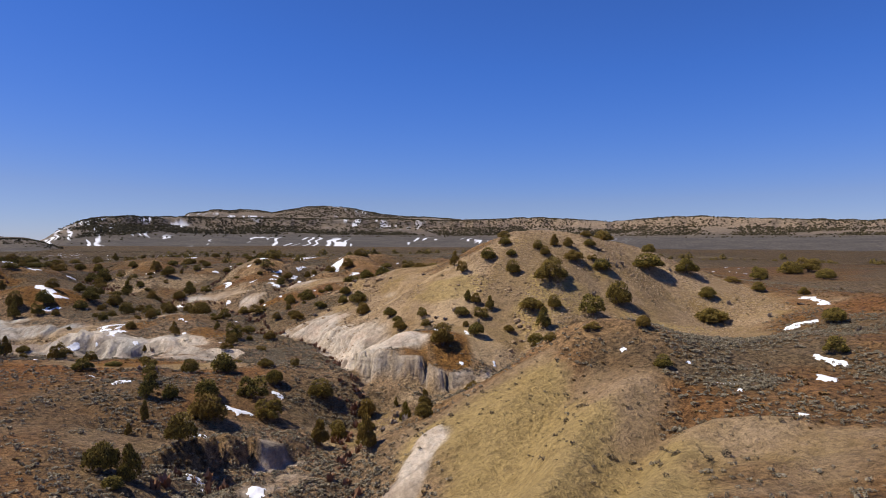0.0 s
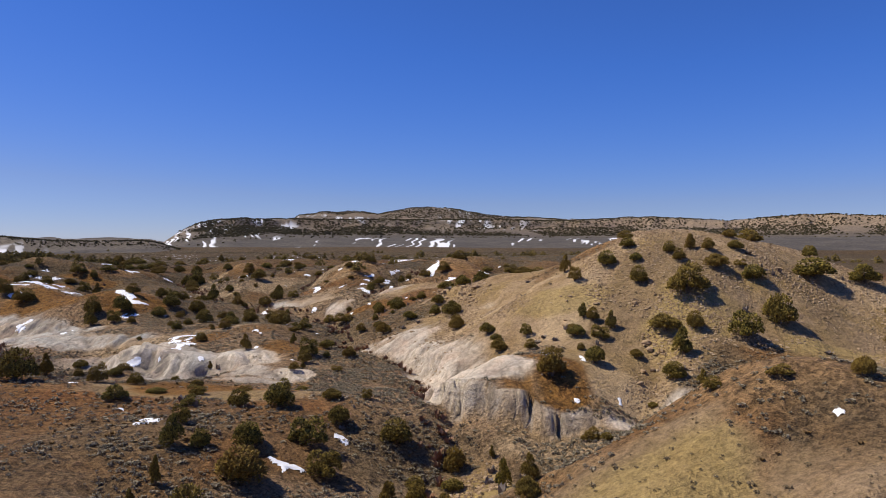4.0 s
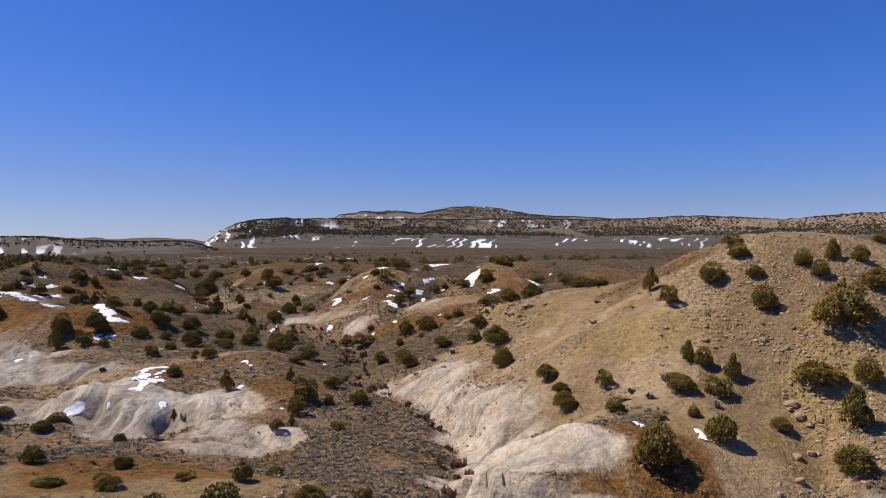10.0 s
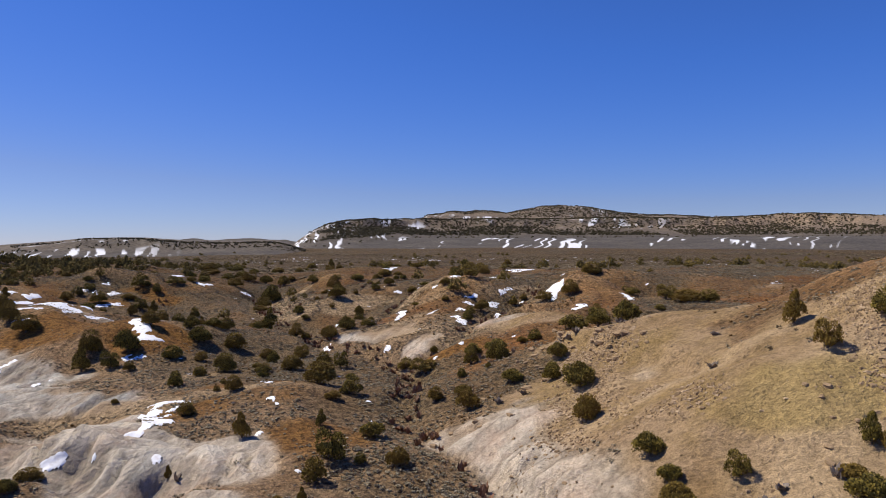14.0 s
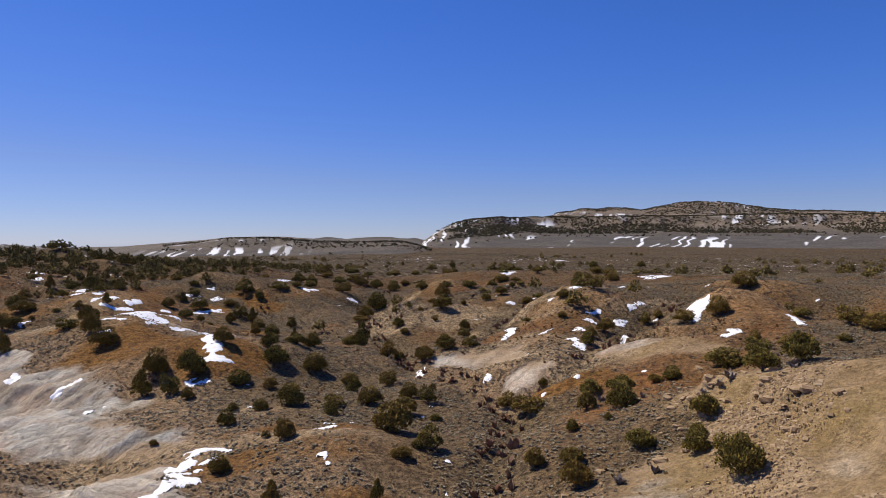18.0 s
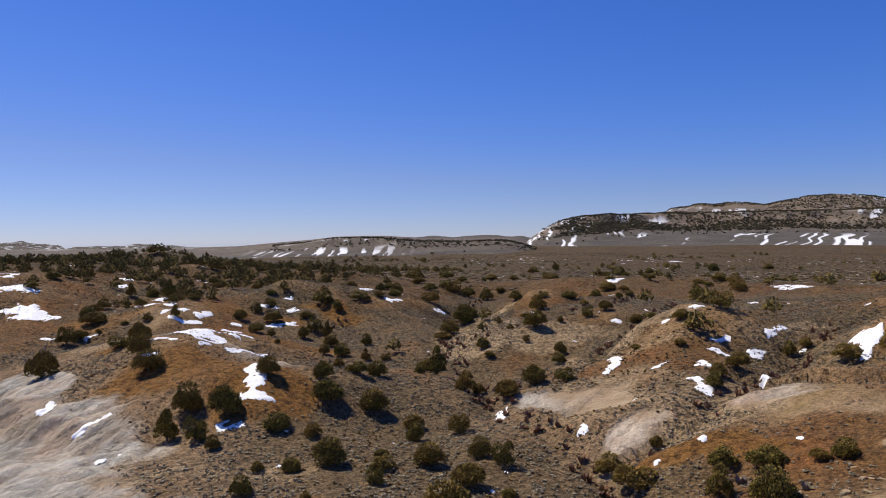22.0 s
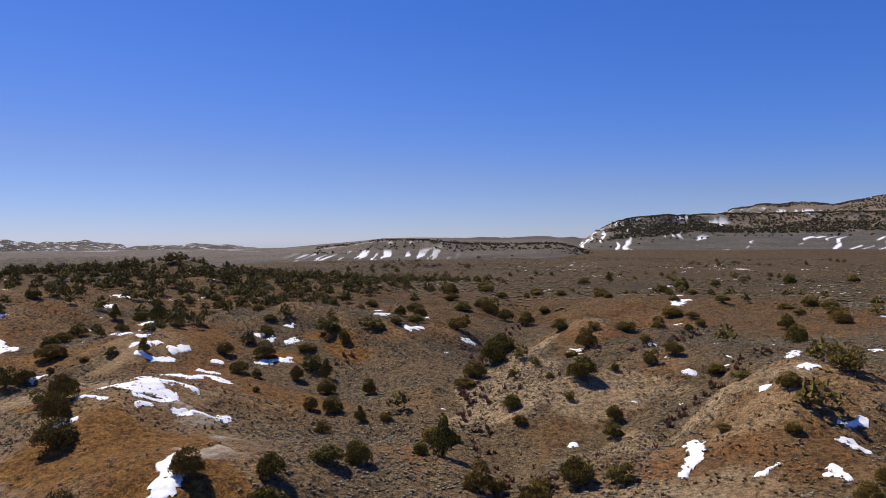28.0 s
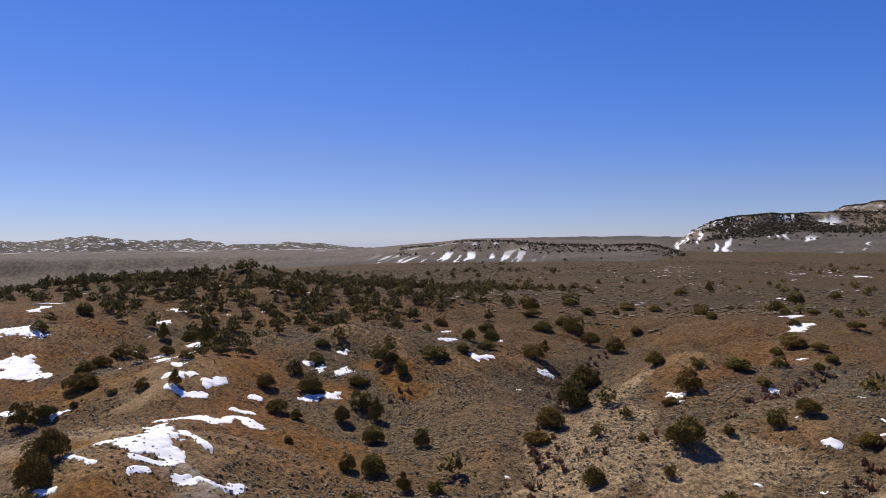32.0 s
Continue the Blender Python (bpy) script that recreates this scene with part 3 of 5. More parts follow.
def runnels(x_lines, y_lines, z, size, reach_n, seed):
    """Noise drawn out along the fall of the ground, -1 to 1: the rills that run-off has cut."""
    fall_y, fall_x = np.gradient(z, y_lines, x_lines)
    for k in range(3):
        for a in (fall_x, fall_y):
            a[1:-1, 1:-1] = (a[1:-1, 1:-1] * 2 + a[:-2, 1:-1] + a[2:, 1:-1] + a[1:-1, :-2] + a[1:-1, 2:]) / 6
    steep = np.hypot(fall_x, fall_y) + 1e-6
    fall_x, fall_y = fall_x / steep, fall_y / steep
    ny, nx = z.shape
    iy, ix = np.mgrid[0:ny, 0:nx]
    dots = rough(x_lines[ix], y_lines[iy], size, 3, seed) + 0.25 * (lattice(ix.astype(np.int64), iy.astype(np.int64), seed) * 2 - 1)
    total = np.zeros(z.shape)
    for sign in (1, -1):
        px, py = ix.astype(float), iy.astype(float)
        for k in range(reach_n):
            qx, qy = np.clip(px + 0.5, 0, nx - 1).astype(int), np.clip(py + 0.5, 0, ny - 1).astype(int)
            total += dots[qy, qx]
            px, py = px + sign * fall_x[qy, qx] * 1.1, py + sign * fall_y[qy, qx] * 1.1
    return np.clip(total / (2.2 * np.std(total)), -1, 1), np.clip(steep / 0.45, 0, 1)


x_in, y_in = (xs > -150.1) & (xs < 84.1), (ys > 3.9) & (ys < 262.1)
inner = np.ix_(y_in, x_in)
rill, steep = runnels(xs[x_in], ys[y_in], gz[inner], 2.4, 12, 78)
spur, steep = runnels(xs[x_in], ys[y_in], gz[inner], 10.0, 24, 84)
flute, steep = runnels(xs[x_in], ys[y_in], gz[inner], 2.7, 16, 88)
drift, steep = runnels(xs[x_in], ys[y_in], gz[inner], 3.6, 36, 92)


def spread_out(values, other=0.0):
    whole = np.full(gx.shape, other)
    whole[inner] = values
    return whole


rill_a = spread_out(rill * steep)
spur_a = spread_out((np.abs(spur) ** 0.8 * 2 - 0.8) * steep)
flute_a = spread_out((np.abs(flute) ** 0.7 * 1.6 - 0.8) * np.clip(0.35 + steep, 0, 1))
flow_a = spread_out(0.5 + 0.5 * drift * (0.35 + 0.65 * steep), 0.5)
reach = 1 - smooth(230, 330, np.hypot(gx + 30, gy - 110))
fray = 0.3 * rough(gx, gy, 5, 3, 64) + 0.28 * (flow_a * 2 - 1)
clay_a = smooth(0.28, 0.72, bare(gx, gy, CLAY, 60) + fray - 0.05) * reach
tan_a = smooth(0.15, 0.85, bare(gx, gy, TAN, 70) + 0.7 * fray) * reach
ochre_a = 0.95 * smooth(0.15, 0.85, bare(gx, gy, OCHRE, 80) + 0.7 * fray) * reach
west = smooth(2, -8, gx) * (1 - smooth(138, 150, gy))
gz = gz + (0.6 + 0.5 * smooth(130, 155, gy)) * spur_a * (1 - 0.4 * tan_a) * (1 - clay_a) + (0.2 + 0.25 * west) * flute_a * clay_a + rill_a * (0.2 + 0.1 * clay_a + 0.1 * tan_a) + 0.05 * clay_a * rough(gx, gy, 1.5, 2, 79)
# mask of the shade painted on clay: low in the gullies, high on ribs
gully_shade_a = np.clip(0.5 + 0.25 * rill_a + (0.35 + 0.4 * west) * flute_a, 0, 1)
# spurs paler, hollows darker: lit crests and shade put into the streak colour
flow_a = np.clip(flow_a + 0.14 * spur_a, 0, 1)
stripe, steep = runnels(xs[x_in], ys[y_in], gz[inner], 1.5, 14, 96)
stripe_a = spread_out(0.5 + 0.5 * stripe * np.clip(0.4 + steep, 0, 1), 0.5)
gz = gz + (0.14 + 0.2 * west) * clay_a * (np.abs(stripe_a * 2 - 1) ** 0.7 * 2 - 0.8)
bank_h, face_a, notch_a = banks(gx, gy)
clay_a = np.maximum(clay_a, 0.85 * smooth(0.2, 0.7, face_a))
gully_shade_a = gully_shade_a * (1 - 0.85 * notch_a)


def blurred(v, n):
    """Mean over a square of 2n + 1 cells."""
    for axis in (0, 1):
        w = np.cumsum(np.concatenate([np.repeat(v.take([0], axis), n + 1, axis), v, np.repeat(v.take([-1], axis), n, axis)], axis), axis)
        k = w.shape[axis]
        v = (w.take(range(2 * n + 1, k), axis) - w.take(range(0, k - 2 * n - 1), axis)) / (2 * n + 1)
    return v


near_z = blurred(gz[inner], 2)
crest_a = spread_out(np.clip((near_z - blurred(near_z, 11)) / 0.8, -1, 1))
wash_d = np.full(gx.shape, 1e9)
for line in WASHES:
    wash_d = np.minimum(wash_d, course(gx, gy, line)[0])
sage_a = np.clip(np.maximum(1 - smooth(3, 11, wash_d + 3 * grain(gx, gy, 8, 11)), smooth(-0.1, 0.5, rough(gx, gy, 30, 3, 12))) - 0.6 * crest_a, 0, 1) * (1 - 0.5 * ochre_a)
sage_a = np.maximum(sage_a, smooth(0.15, 0.7, bare(gx, gy, SAGE, 67) + 0.5 * fray) * (1 - 0.8 * np.clip(crest_a, 0, 1)))
ground = tagged(sheet("ground", gx, gy, gz, earth, [("clay", clay_a), ("tan", tan_a), ("ochre", ochre_a), ("sage", sage_a), ("rill", gully_shade_a), ("flow_shade", flow_a), ("stripe", stripe_a), ("crest", 0.5 + 0.5 * crest_a), ("halo", np.clip(bare(gx, gy, [(cx, cy, rx * 1.5 + 3, ry * 1.5 + 3, turn, s) for cx, cy, rx, ry, turn, s in CLAY], 61) + 0.5 * fray, 0, 1) * reach), ("pale", smooth(0.2, 0.8, bare(gx, gy, PALE, 66) + 0.7 * fray) * reach), ("olive", smooth(0.2, 0.8, bare(gx, gy, OLIVE, 68) + 0.6 * fray)), ("ash", smooth(-10, -24, gx)), ("plain", 0.85 * smooth(75, 270, np.hypot(gx + 30, gy - 80)) * (1 - 0.85 * np.maximum(np.maximum(clay_a, tan_a), ochre_a)))]),
                "bare tan and brown desert hills with pale clay and dry washes", "ground", kind="structure")


def on_ground(x, y):
    """Height of the ground sheet itself at those places."""
    x, y = np.asarray(x, float), np.asarray(y, float)
    i = np.clip(np.searchsorted(xs, x) - 1, 0, len(xs) - 2)
    j = np.clip(np.searchsorted(ys, y) - 1, 0, len(ys) - 2)
    u, v = (x - xs[i]) / (xs[i + 1] - xs[i]), (y - ys[j]) / (ys[j + 1] - ys[j])
    return (gz[j, i] * (1 - u) + gz[j, i + 1] * u) * (1 - v) + (gz[j + 1, i] * (1 - u) + gz[j + 1, i + 1] * u) * v


def value_at(field, x, y):
    i = np.clip(np.searchsorted(xs, x), 0, len(xs) - 1)
    j = np.clip(np.searchsorted(ys, y), 0, len(ys) - 1)
    return field[j, i]


# ---- tableland and far ranges ----
def mesa_height(az, r):
    """Height of the tableland by degrees left of north and distance, and how far it is slope."""
    rim = np.interp(az, [-75, -44, -36, -32, -26, -20, -14, -10, 9, 13, 14.8, 16, 17.4, 18.9, 21, 25], [52, 54, 62, 66, 60, 69, 62, 62, 58, 53, 50, 45, 34, 21, 12, 8])
    dist = np.interp(az, [-75, -40, -20, 0, 9, 16, 19, 25], [1230, 1260, 1350, 1220, 1150, 1010, 960, 960])
    top = np.interp(az, [-26, -16, -12, -9, -7.5, -5, -2.5, -0.3, 1.0, 1.8, 2.8, 4.3, 6.8, 8.2, 9.2, 11], [62, 75, 77, 81, 84, 95, 102, 95, 88, 83, 87, 87, 83, 77, 62, 0])
    lat = np.radians(az) * 1100
    cut = 45 * rough(lat, r * 0.15, 130, 4, 90) * smooth(17.5, 13, az) + 14 * np.abs(rough(lat, r * 0.1, 34, 2, 93))
    low = dist - 210 + cut
    s = np.clip((r - low) / 210, 0, 1)
    s = 0.75 * s ** 1.25 + 0.25 * smooth(0.78, 0.98, s)
    base = 8.5 + (8 + 10 * smooth(20.5, 16.5, az)) * smooth(640, 1000, r)
    z = base + np.maximum(rim - 26, -12) * s + 2.5 * np.abs(rough(lat, r * 0.4, 40, 3, 97)) * s
    s2 = smooth(dist + 120 + cut, dist + 330 + cut, r)
    z = z + np.maximum(top - rim, 0) * s2
    return z, np.clip(s * 1.6, 0, 1), s, s2


az, rr = np.meshgrid(np.arange(-74, 25, 0.07), np.concatenate([np.arange(600, 1420, 6.0), np.arange(1420, 2000, 18.0)]))
mx, my = -rr * np.sin(np.radians(az)), 40 + rr * np.cos(np.radians(az))
mz, m_slope, m_s, m_s2 = mesa_height(az, rr)
fade = smooth(600, 680, rr + 50 * rough(np.radians(az) * 650, rr * 0.4, 110, 3, 91)) * smooth(-74, -71, az) * (1 - smooth(20, 24, az))
mz = mz * fade + (land(mx, my) - 6) * (1 - fade)
lat = np.radians(az) * 850
slide = lat + (0.05 + 0.05 * grain(lat, lat, 60, 29)) * (rr - 820) + 4 * grain(lat, rr, 45, 30)     # old drifts lie aslant in the rills of the apron
streak = smooth(0.25, 0.4, grain(slide, rr * 0.03, 3.4, 31)) * smooth(0.05, 0.25, rough(lat, rr * 0.2, 40, 3, 32) + 0.2) * smooth(690, 720, rr + 40 * grain(lat, lat, 30, 39)) * (1 - smooth(900, 990, rr + 45 * grain(lat, lat, 22, 37))) * smooth(-30, -16, az)
high = smooth(0.12, 0.32, rough(lat * 1.3 + 0.12 * rr, rr * 0.12, 5, 2, 35)) * smooth(0.0, 0.4, rough(lat, rr, 70, 2, 36)) * smooth(0.2, 0.4, m_s) * smooth(-14, -6, az)
nose = smooth(15.9, 16.2, az) * (1 - smooth(17.6, 18.0, az)) * smooth(0.75, 0.9, m_s) * smooth(-0.3, 0.3, grain(lat, rr, 16, 38))
pale = 1 - smooth(-14, -6, az)
mesa = tagged(sheet("mesa", mx, my, mz, mesa_rock, [("slope", m_slope), ("snow", np.clip(np.maximum(np.maximum(streak, 0.8 * high), nose), 0, 1)), ("pale", pale)]),
              "long flat-topped tableland with wooded slopes and snow streaks", "mesa", kind="structure")

az2, r2 = np.meshgrid(np.arange(17, 84, 0.09), np.concatenate([np.arange(520, 900, 6.0), np.arange(900, 1900, 20.0), np.arange(1900, 4700, 45.0)]))
fx, fy = -r2 * np.sin(np.radians(az2)), 40 + r2 * np.cos(np.radians(az2))
flat2, flat1 = np.radians(az2) * 1500, np.radians(az2) * 650
crest = np.interp(az2, [17, 21, 23.5, 26.5, 28, 29.5, 31, 33.5, 35.5, 38.5, 41], [16.5, 19, 18, 18.5, 20, 22, 22.2, 21.4, 17.5, 13.5, 10])
floor_z = land(fx, fy)
up = smooth(0.0, 1.0, (r2 - 610 + 22 * rough(flat1, r2 * 0.3, 45, 3, 51)) / 110)
ridge1 = np.maximum(crest - floor_z, 0) * (0.75 * up ** 1.3 + 0.25 * smooth(0.75, 0.97, up)) * (1 - smooth(860, 1200, r2))
folds = np.abs(rough(fx, fy, 520, 5, 55))
ranges = 70 * folds * smooth(1700, 2700, r2) * smooth(40, 52, az2) + 7 * np.abs(rough(fx, fy, 110, 3, 53)) * smooth(1000, 1300, r2) + 14 * smooth(3300, 3700, r2) * np.interp(az2, [40, 50, 54, 58, 62, 66, 70, 84], [0, 0.3, 0.4, 1.0, 0.4, 0.9, 0.5, 0.6])
edge = smooth(525, 620, r2) * smooth(17, 20, az2)
fz = floor_z - 6 * (1 - edge) + (0.8 + 5 * smooth(700, 1000, r2)) * edge + ridge1 + ranges
slant = 0.1 * (r2 - 620) * (0.6 + grain(flat1, flat1 * 0, 60, 50))
slope_snow = smooth(0.15, 0.3, rough(flat1 + slant, r2 * 0.05, 3.6, 2, 57)) * smooth(575, 600, r2) * (1 - smooth(655, 690, r2 + 12 * grain(flat1, r2, 9, 56))) * smooth(26, 31, az2) * (1 - smooth(37, 40, az2))
rim_snow = 0.9 * smooth(0.25, 0.45, grain(flat1, r2, 6, 54)) * smooth(705, 715, r2) * (1 - smooth(725, 735, r2)) * smooth(27, 30, az2) * (1 - smooth(36, 38, az2))
patchy = 0.9 * smooth(740, 950, r2) * smooth(37, 44, az2)
fsnow = np.maximum(slope_snow, rim_snow)
far_ranges = tagged(sheet("far_ranges", fx, fy, fz, mesa_rock, [("slope", 0.5 * up * (1 - smooth(860, 1000, r2))), ("snow", np.clip(fsnow, 0, 1)), ("patchy", patchy), ("pale", np.zeros(fx.shape))]),
                    "distant low ranges patched with snow", "hills", kind="structure")


# ---- plants and stones ----
def scatter(name, template, faces, x, y, z, size, height, mat, label, category, soft=False, uneven=0.32):
    """Many small copies of one shape, each with its own turn and unevenness, joined into one mesh."""
    n, k = len(x), len(template)
    rng = np.random.default_rng(len(name) + n)
    turn = rng.uniform(0, 2 * np.pi, n)
    jitter = 1 + rng.uniform(-uneven, uneven, (n, k, 3))
    t = template[None] * jitter
    c, s = np.cos(turn)[:, None], np.sin(turn)[:, None]
    px = (t[:, :, 0] * c - t[:, :, 1] * s) * size[:, None] + x[:, None]
    py = (t[:, :, 0] * s + t[:, :, 1] * c) * size[:, None] + y[:, None]
    pz = t[:, :, 2] * height[:, None] + z[:, None]
    allf = (faces[None] + (np.arange(n) * k)[:, None, None]).reshape(-1, faces.shape[1])
    return tagged(new(name, mesh_of(name, np.stack([px, py, pz], -1).reshape(-1, 3), allf, [mat], soft)), label, category, kind="stuff")


def dome(ring=5):
    """A low bushy dome: two rings and a top."""
    a = np.arange(ring) * 2 * np.pi / ring
    low = np.stack([0.42 * np.cos(a), 0.42 * np.sin(a), np.full(ring, -0.1)], 1)
    mid = np.stack([0.5 * np.cos(a + 0.5), 0.5 * np.sin(a + 0.5), np.full(ring, 0.55)], 1)
    top = np.array([[0.05, 0.02, 0.8]])
    f = []
    for i in range(ring):
        j = (i + 1) % ring
        f += [(i, j, ring + i), (j, ring + j, ring + i), (ring + i, ring + j, 2 * ring)]
    return np.concatenate([low, mid, top]), np.array(f)


def spikes(n=9, seed=3):
    """A tuft of narrow blades and twigs that lean outwards."""
    rng = np.random.default_rng(seed)
    co, f = [], []
    for i in range(n):
        a = 2.4 * i + rng.uniform(-0.4, 0.4)
        lean = rng.uniform(0.15, 0.6)
        d, side = np.array([np.cos(a), np.sin(a), 0]), np.array([-np.sin(a), np.cos(a), 0])
        foot, tip = d * 0.08, d * lean + np.array([0, 0, rng.uniform(0.6, 1.05)])
        co += [foot - side * 0.15 + (0, 0, -0.05), foot + side * 0.15 + (0, 0, -0.05), tip * 0.6 + side * 0.17, tip]
        f += [(4 * i, 4 * i + 1, 4 * i + 2), (4 * i, 4 * i + 2, 4 * i + 3)]
    return np.array(co), np.array(f)


def block():
    """A broken stone: an uneven wedge with eight corners, wider below than above."""
    co = np.array([(-0.5, -0.35, -0.3), (0.35, -0.5, -0.3), (-0.3, 0.5, -0.3), (0.55, 0.3, -0.3), (-0.3, -0.3, 0.4), (0.3, -0.2, 0.62), (-0.15, 0.35, 0.5), (0.28, 0.22, 0.34)], float)
    f = [(0, 2, 1), (1, 2, 3), (4, 5, 6), (5, 7, 6), (0, 1, 4), (1, 5, 4), (2, 6, 3), (3, 6, 7), (0, 4, 2), (2, 4, 6), (1, 3, 5), (3, 7, 5)]
    return co, np.array(f)


rng = np.random.default_rng(11)


def spread(n, x0, x1, y0, y1, want):
    """Random places in a field, kept as often as want(x, y) says."""
    x, y = rng.uniform(x0, x1, n), rng.uniform(y0, y1, n)
    keep = rng.uniform(0, 1, n) < want(x, y)
    return x[keep], y[keep]


def bare_here(x, y):
    return np.clip(np.maximum(1.6 * value_at(clay_a, x, y), np.maximum(1.1 * value_at(tan_a, x, y), 0.9 * value_at(ochre_a, x, y))), 0, 0.995)


def sage_want(x, y):
    return (0.22 + 0.78 * value_at(sage_a, x, y)) * (1 - bare_here(x, y)) * smooth(-0.9, 0.3, rough(x, y, 6, 3, 13))


spike_co, spike_f = spikes()


def leaf_clumps(lobes, per_lobe, size, seed, tip=1.25):
    """Foliage: many small spindle-shaped sprays over and inside the lobes."""
    r = np.random.default_rng(seed)
    co, f = [], []
    base = np.array([(1, 0, -0.3), (-0.5, 0.87, -0.3), (-0.5, -0.87, -0.3), (0, 0, tip)], float)
    bf = np.array([(0, 1, 3), (1, 2, 3), (2, 0, 3), (1, 0, 2)])
    n = 0
    for cx, cy, cz, rx, ry, rz in lobes:
        d = r.normal(0, 1, (per_lobe, 3))
        d /= np.linalg.norm(d, axis=1)[:, None]
        d[:, 2] = np.where(d[:, 2] < -0.35, -d[:, 2], d[:, 2])
        deep = r.uniform(0.5, 1.04, per_lobe) ** 0.6
        places = np.array([cx, cy, cz]) + d * deep[:, None] * np.array([rx, ry, rz])
        for p, v in zip(places, d):
            up = v * 0.6 + np.array([0, 0, 0.75]) + r.uniform(-0.35, 0.35, 3)
            up /= np.linalg.norm(up)
            side = np.cross(up, r.normal(0, 1, 3))
            side /= np.linalg.norm(side)
            other = np.cross(up, side)
            s = size * r.uniform(0.6, 1.35)
            pts = base * (1 + r.uniform(-0.35, 0.35, (4, 3))) * s
            co.append(p + pts[:, :1] * side * 0.8 + pts[:, 1:2] * other * 0.8 + pts[:, 2:] * up)
            f.append(bf + n)
            n += 4
    co, f = np.concatenate(co), np.concatenate(f)
    co[:, 2] = np.maximum(co[:, 2], 0.01)
    return co, f


fuzz_co, fuzz_f = leaf_clumps([(0, 0, 0.3, 0.36, 0.36, 0.5)], 11, 0.2, 21, 1.1)
wisp_co, wisp_f = leaf_clumps([(0, 0, 0.3, 0.34, 0.34, 0.4)], 5, 0.3, 22, 0.65)
x, y = spread(125000, -60, 70, 22, 110, sage_want)
near = rng.uniform(0, 1, len(x)) < np.interp(y, [22, 60, 110], [1.0, 0.75, 0.45])
x, y = x[near], y[near]
scatter("sagebrush", fuzz_co, fuzz_f, x, y, on_ground(x, y), rng.uniform(0.22, 0.5, len(x)) * rng.choice([0.8, 1, 1, 1.5], len(x)), rng.uniform(0.13, 0.32, len(x)), sage_leaf, "low grey-brown sagebrush on the near slopes and flats", "shrubs", False, 0.12)
x, y = spread(210000, -150, 84, 90, 275, sage_want)
far = rng.uniform(0, 1, len(x)) < np.where((x > -60) & (x < 70), np.interp(y, [90, 110], [0.2, 1]), 1)
x, y = x[far], y[far]
scatter("sagebrush_flats", wisp_co, wisp_f, x, y, on_ground(x, y), rng.uniform(0.22, 0.46, len(x)) * rng.choice([0.7, 1, 1, 1.3], len(x)), rng.uniform(0.1, 0.25, len(x)), sage_leaf, "low grey-brown sagebrush on the farther slopes and flats", "shrubs", False, 0.15)
x, y = spread(26000, -150, 84, 25, 262, lambda x, y: (1 - bare_here(x, y)) * smooth(-0.2, 0.6, rough(x, y, 14, 3, 14)))
scatter("dry_grass", spike_co, spike_f, x, y, on_ground(x, y), rng.uniform(0.3, 0.7, len(x)), rng.uniform(0.1, 0.22, len(x)), grass_leaf, "tufts of dry straw-coloured grass", "grass")
x, y = spread(26000, -2, 84, 14, 130, lambda x, y: 0.3 * value_at(tan_a, x, y) * np.where(y < 66, 1, 0.3) * smooth(-0.5, 0.5, rough(x, y, 9, 2, 15)))
hill_size = rng.uniform(0.2, 0.4, len(x)) * rng.choice([0.6, 0.8, 0.8, 1, 1.6], len(x))
scatter("hill_shrubs", fuzz_co, fuzz_f, x, y, on_ground(x, y), hill_size, hill_size * rng.uniform(0.4, 0.8, len(x)), shrub_leaf, "scattered small dark shrubs on the tan hillsides", "shrubs", False, 0.12)
wash_x, wash_y = spread(40000, -75, 20, 40, 240, lambda x, y: 0.2 * (value_at(wash_d, x, y) < 1.5) * (1 - 0.9 * value_at(clay_a, x, y)))
scatter("wash_brush", spike_co, spike_f, wash_x, wash_y, on_ground(wash_x, wash_y), rng.uniform(0.7, 1.4, len(wash_x)), rng.uniform(0.3, 0.8, len(wash_x)), brush_leaf, "reddish-brown bare brush along the dry wash", "shrubs")
x, y = spread(4000, -20, 70, 60, 140, lambda x, y: 0.12 * smooth(0.1, 0.7, rough(x, y, 7, 3, 19)) * np.maximum(value_at(tan_a, x, y), 0.3))
scatter("dead_brush", spike_co, spike_f, x, y, on_ground(x, y), rng.uniform(0.8, 1.6, len(x)), rng.uniform(0.3, 0.7, len(x)), grey_twig, "grey leafless brush on the hillside", "shrubs")
x, y = spread(30000, -340, 300, 262, 640, lambda x, y: 0.9 * smooth(-0.7, 0.4, rough(x, y, 40, 3, 21)))
plain_co, plain_f = dome(4)
scatter("plain_scrub", plain_co, plain_f, x, y, on_ground(x, y), rng.uniform(0.6, 1.7, len(x)), rng.uniform(0.2, 0.5, len(x)), shrub_leaf, "low scrub speckling the far plain", "shrubs")
block_co, block_f = block()
x, y = spread(110000, -6, 70, 66, 142, lambda x, y: 0.9 * value_at(tan_a, x, y) * smooth(-0.2, 0.6, rough(x, y, 11, 3, 16) + 0.3 * rough(x, y, 2.5, 2, 18)))
scatter("loose_stones", block_co, block_f, x, y, on_ground(x, y), rng.uniform(0.1, 0.17, len(x)) * rng.choice([0.7, 1, 1.4, 2.6], len(x)), rng.uniform(0.07, 0.2, len(x)), stone, "loose sandstone chips and slabs on the tan hillside", "stones")


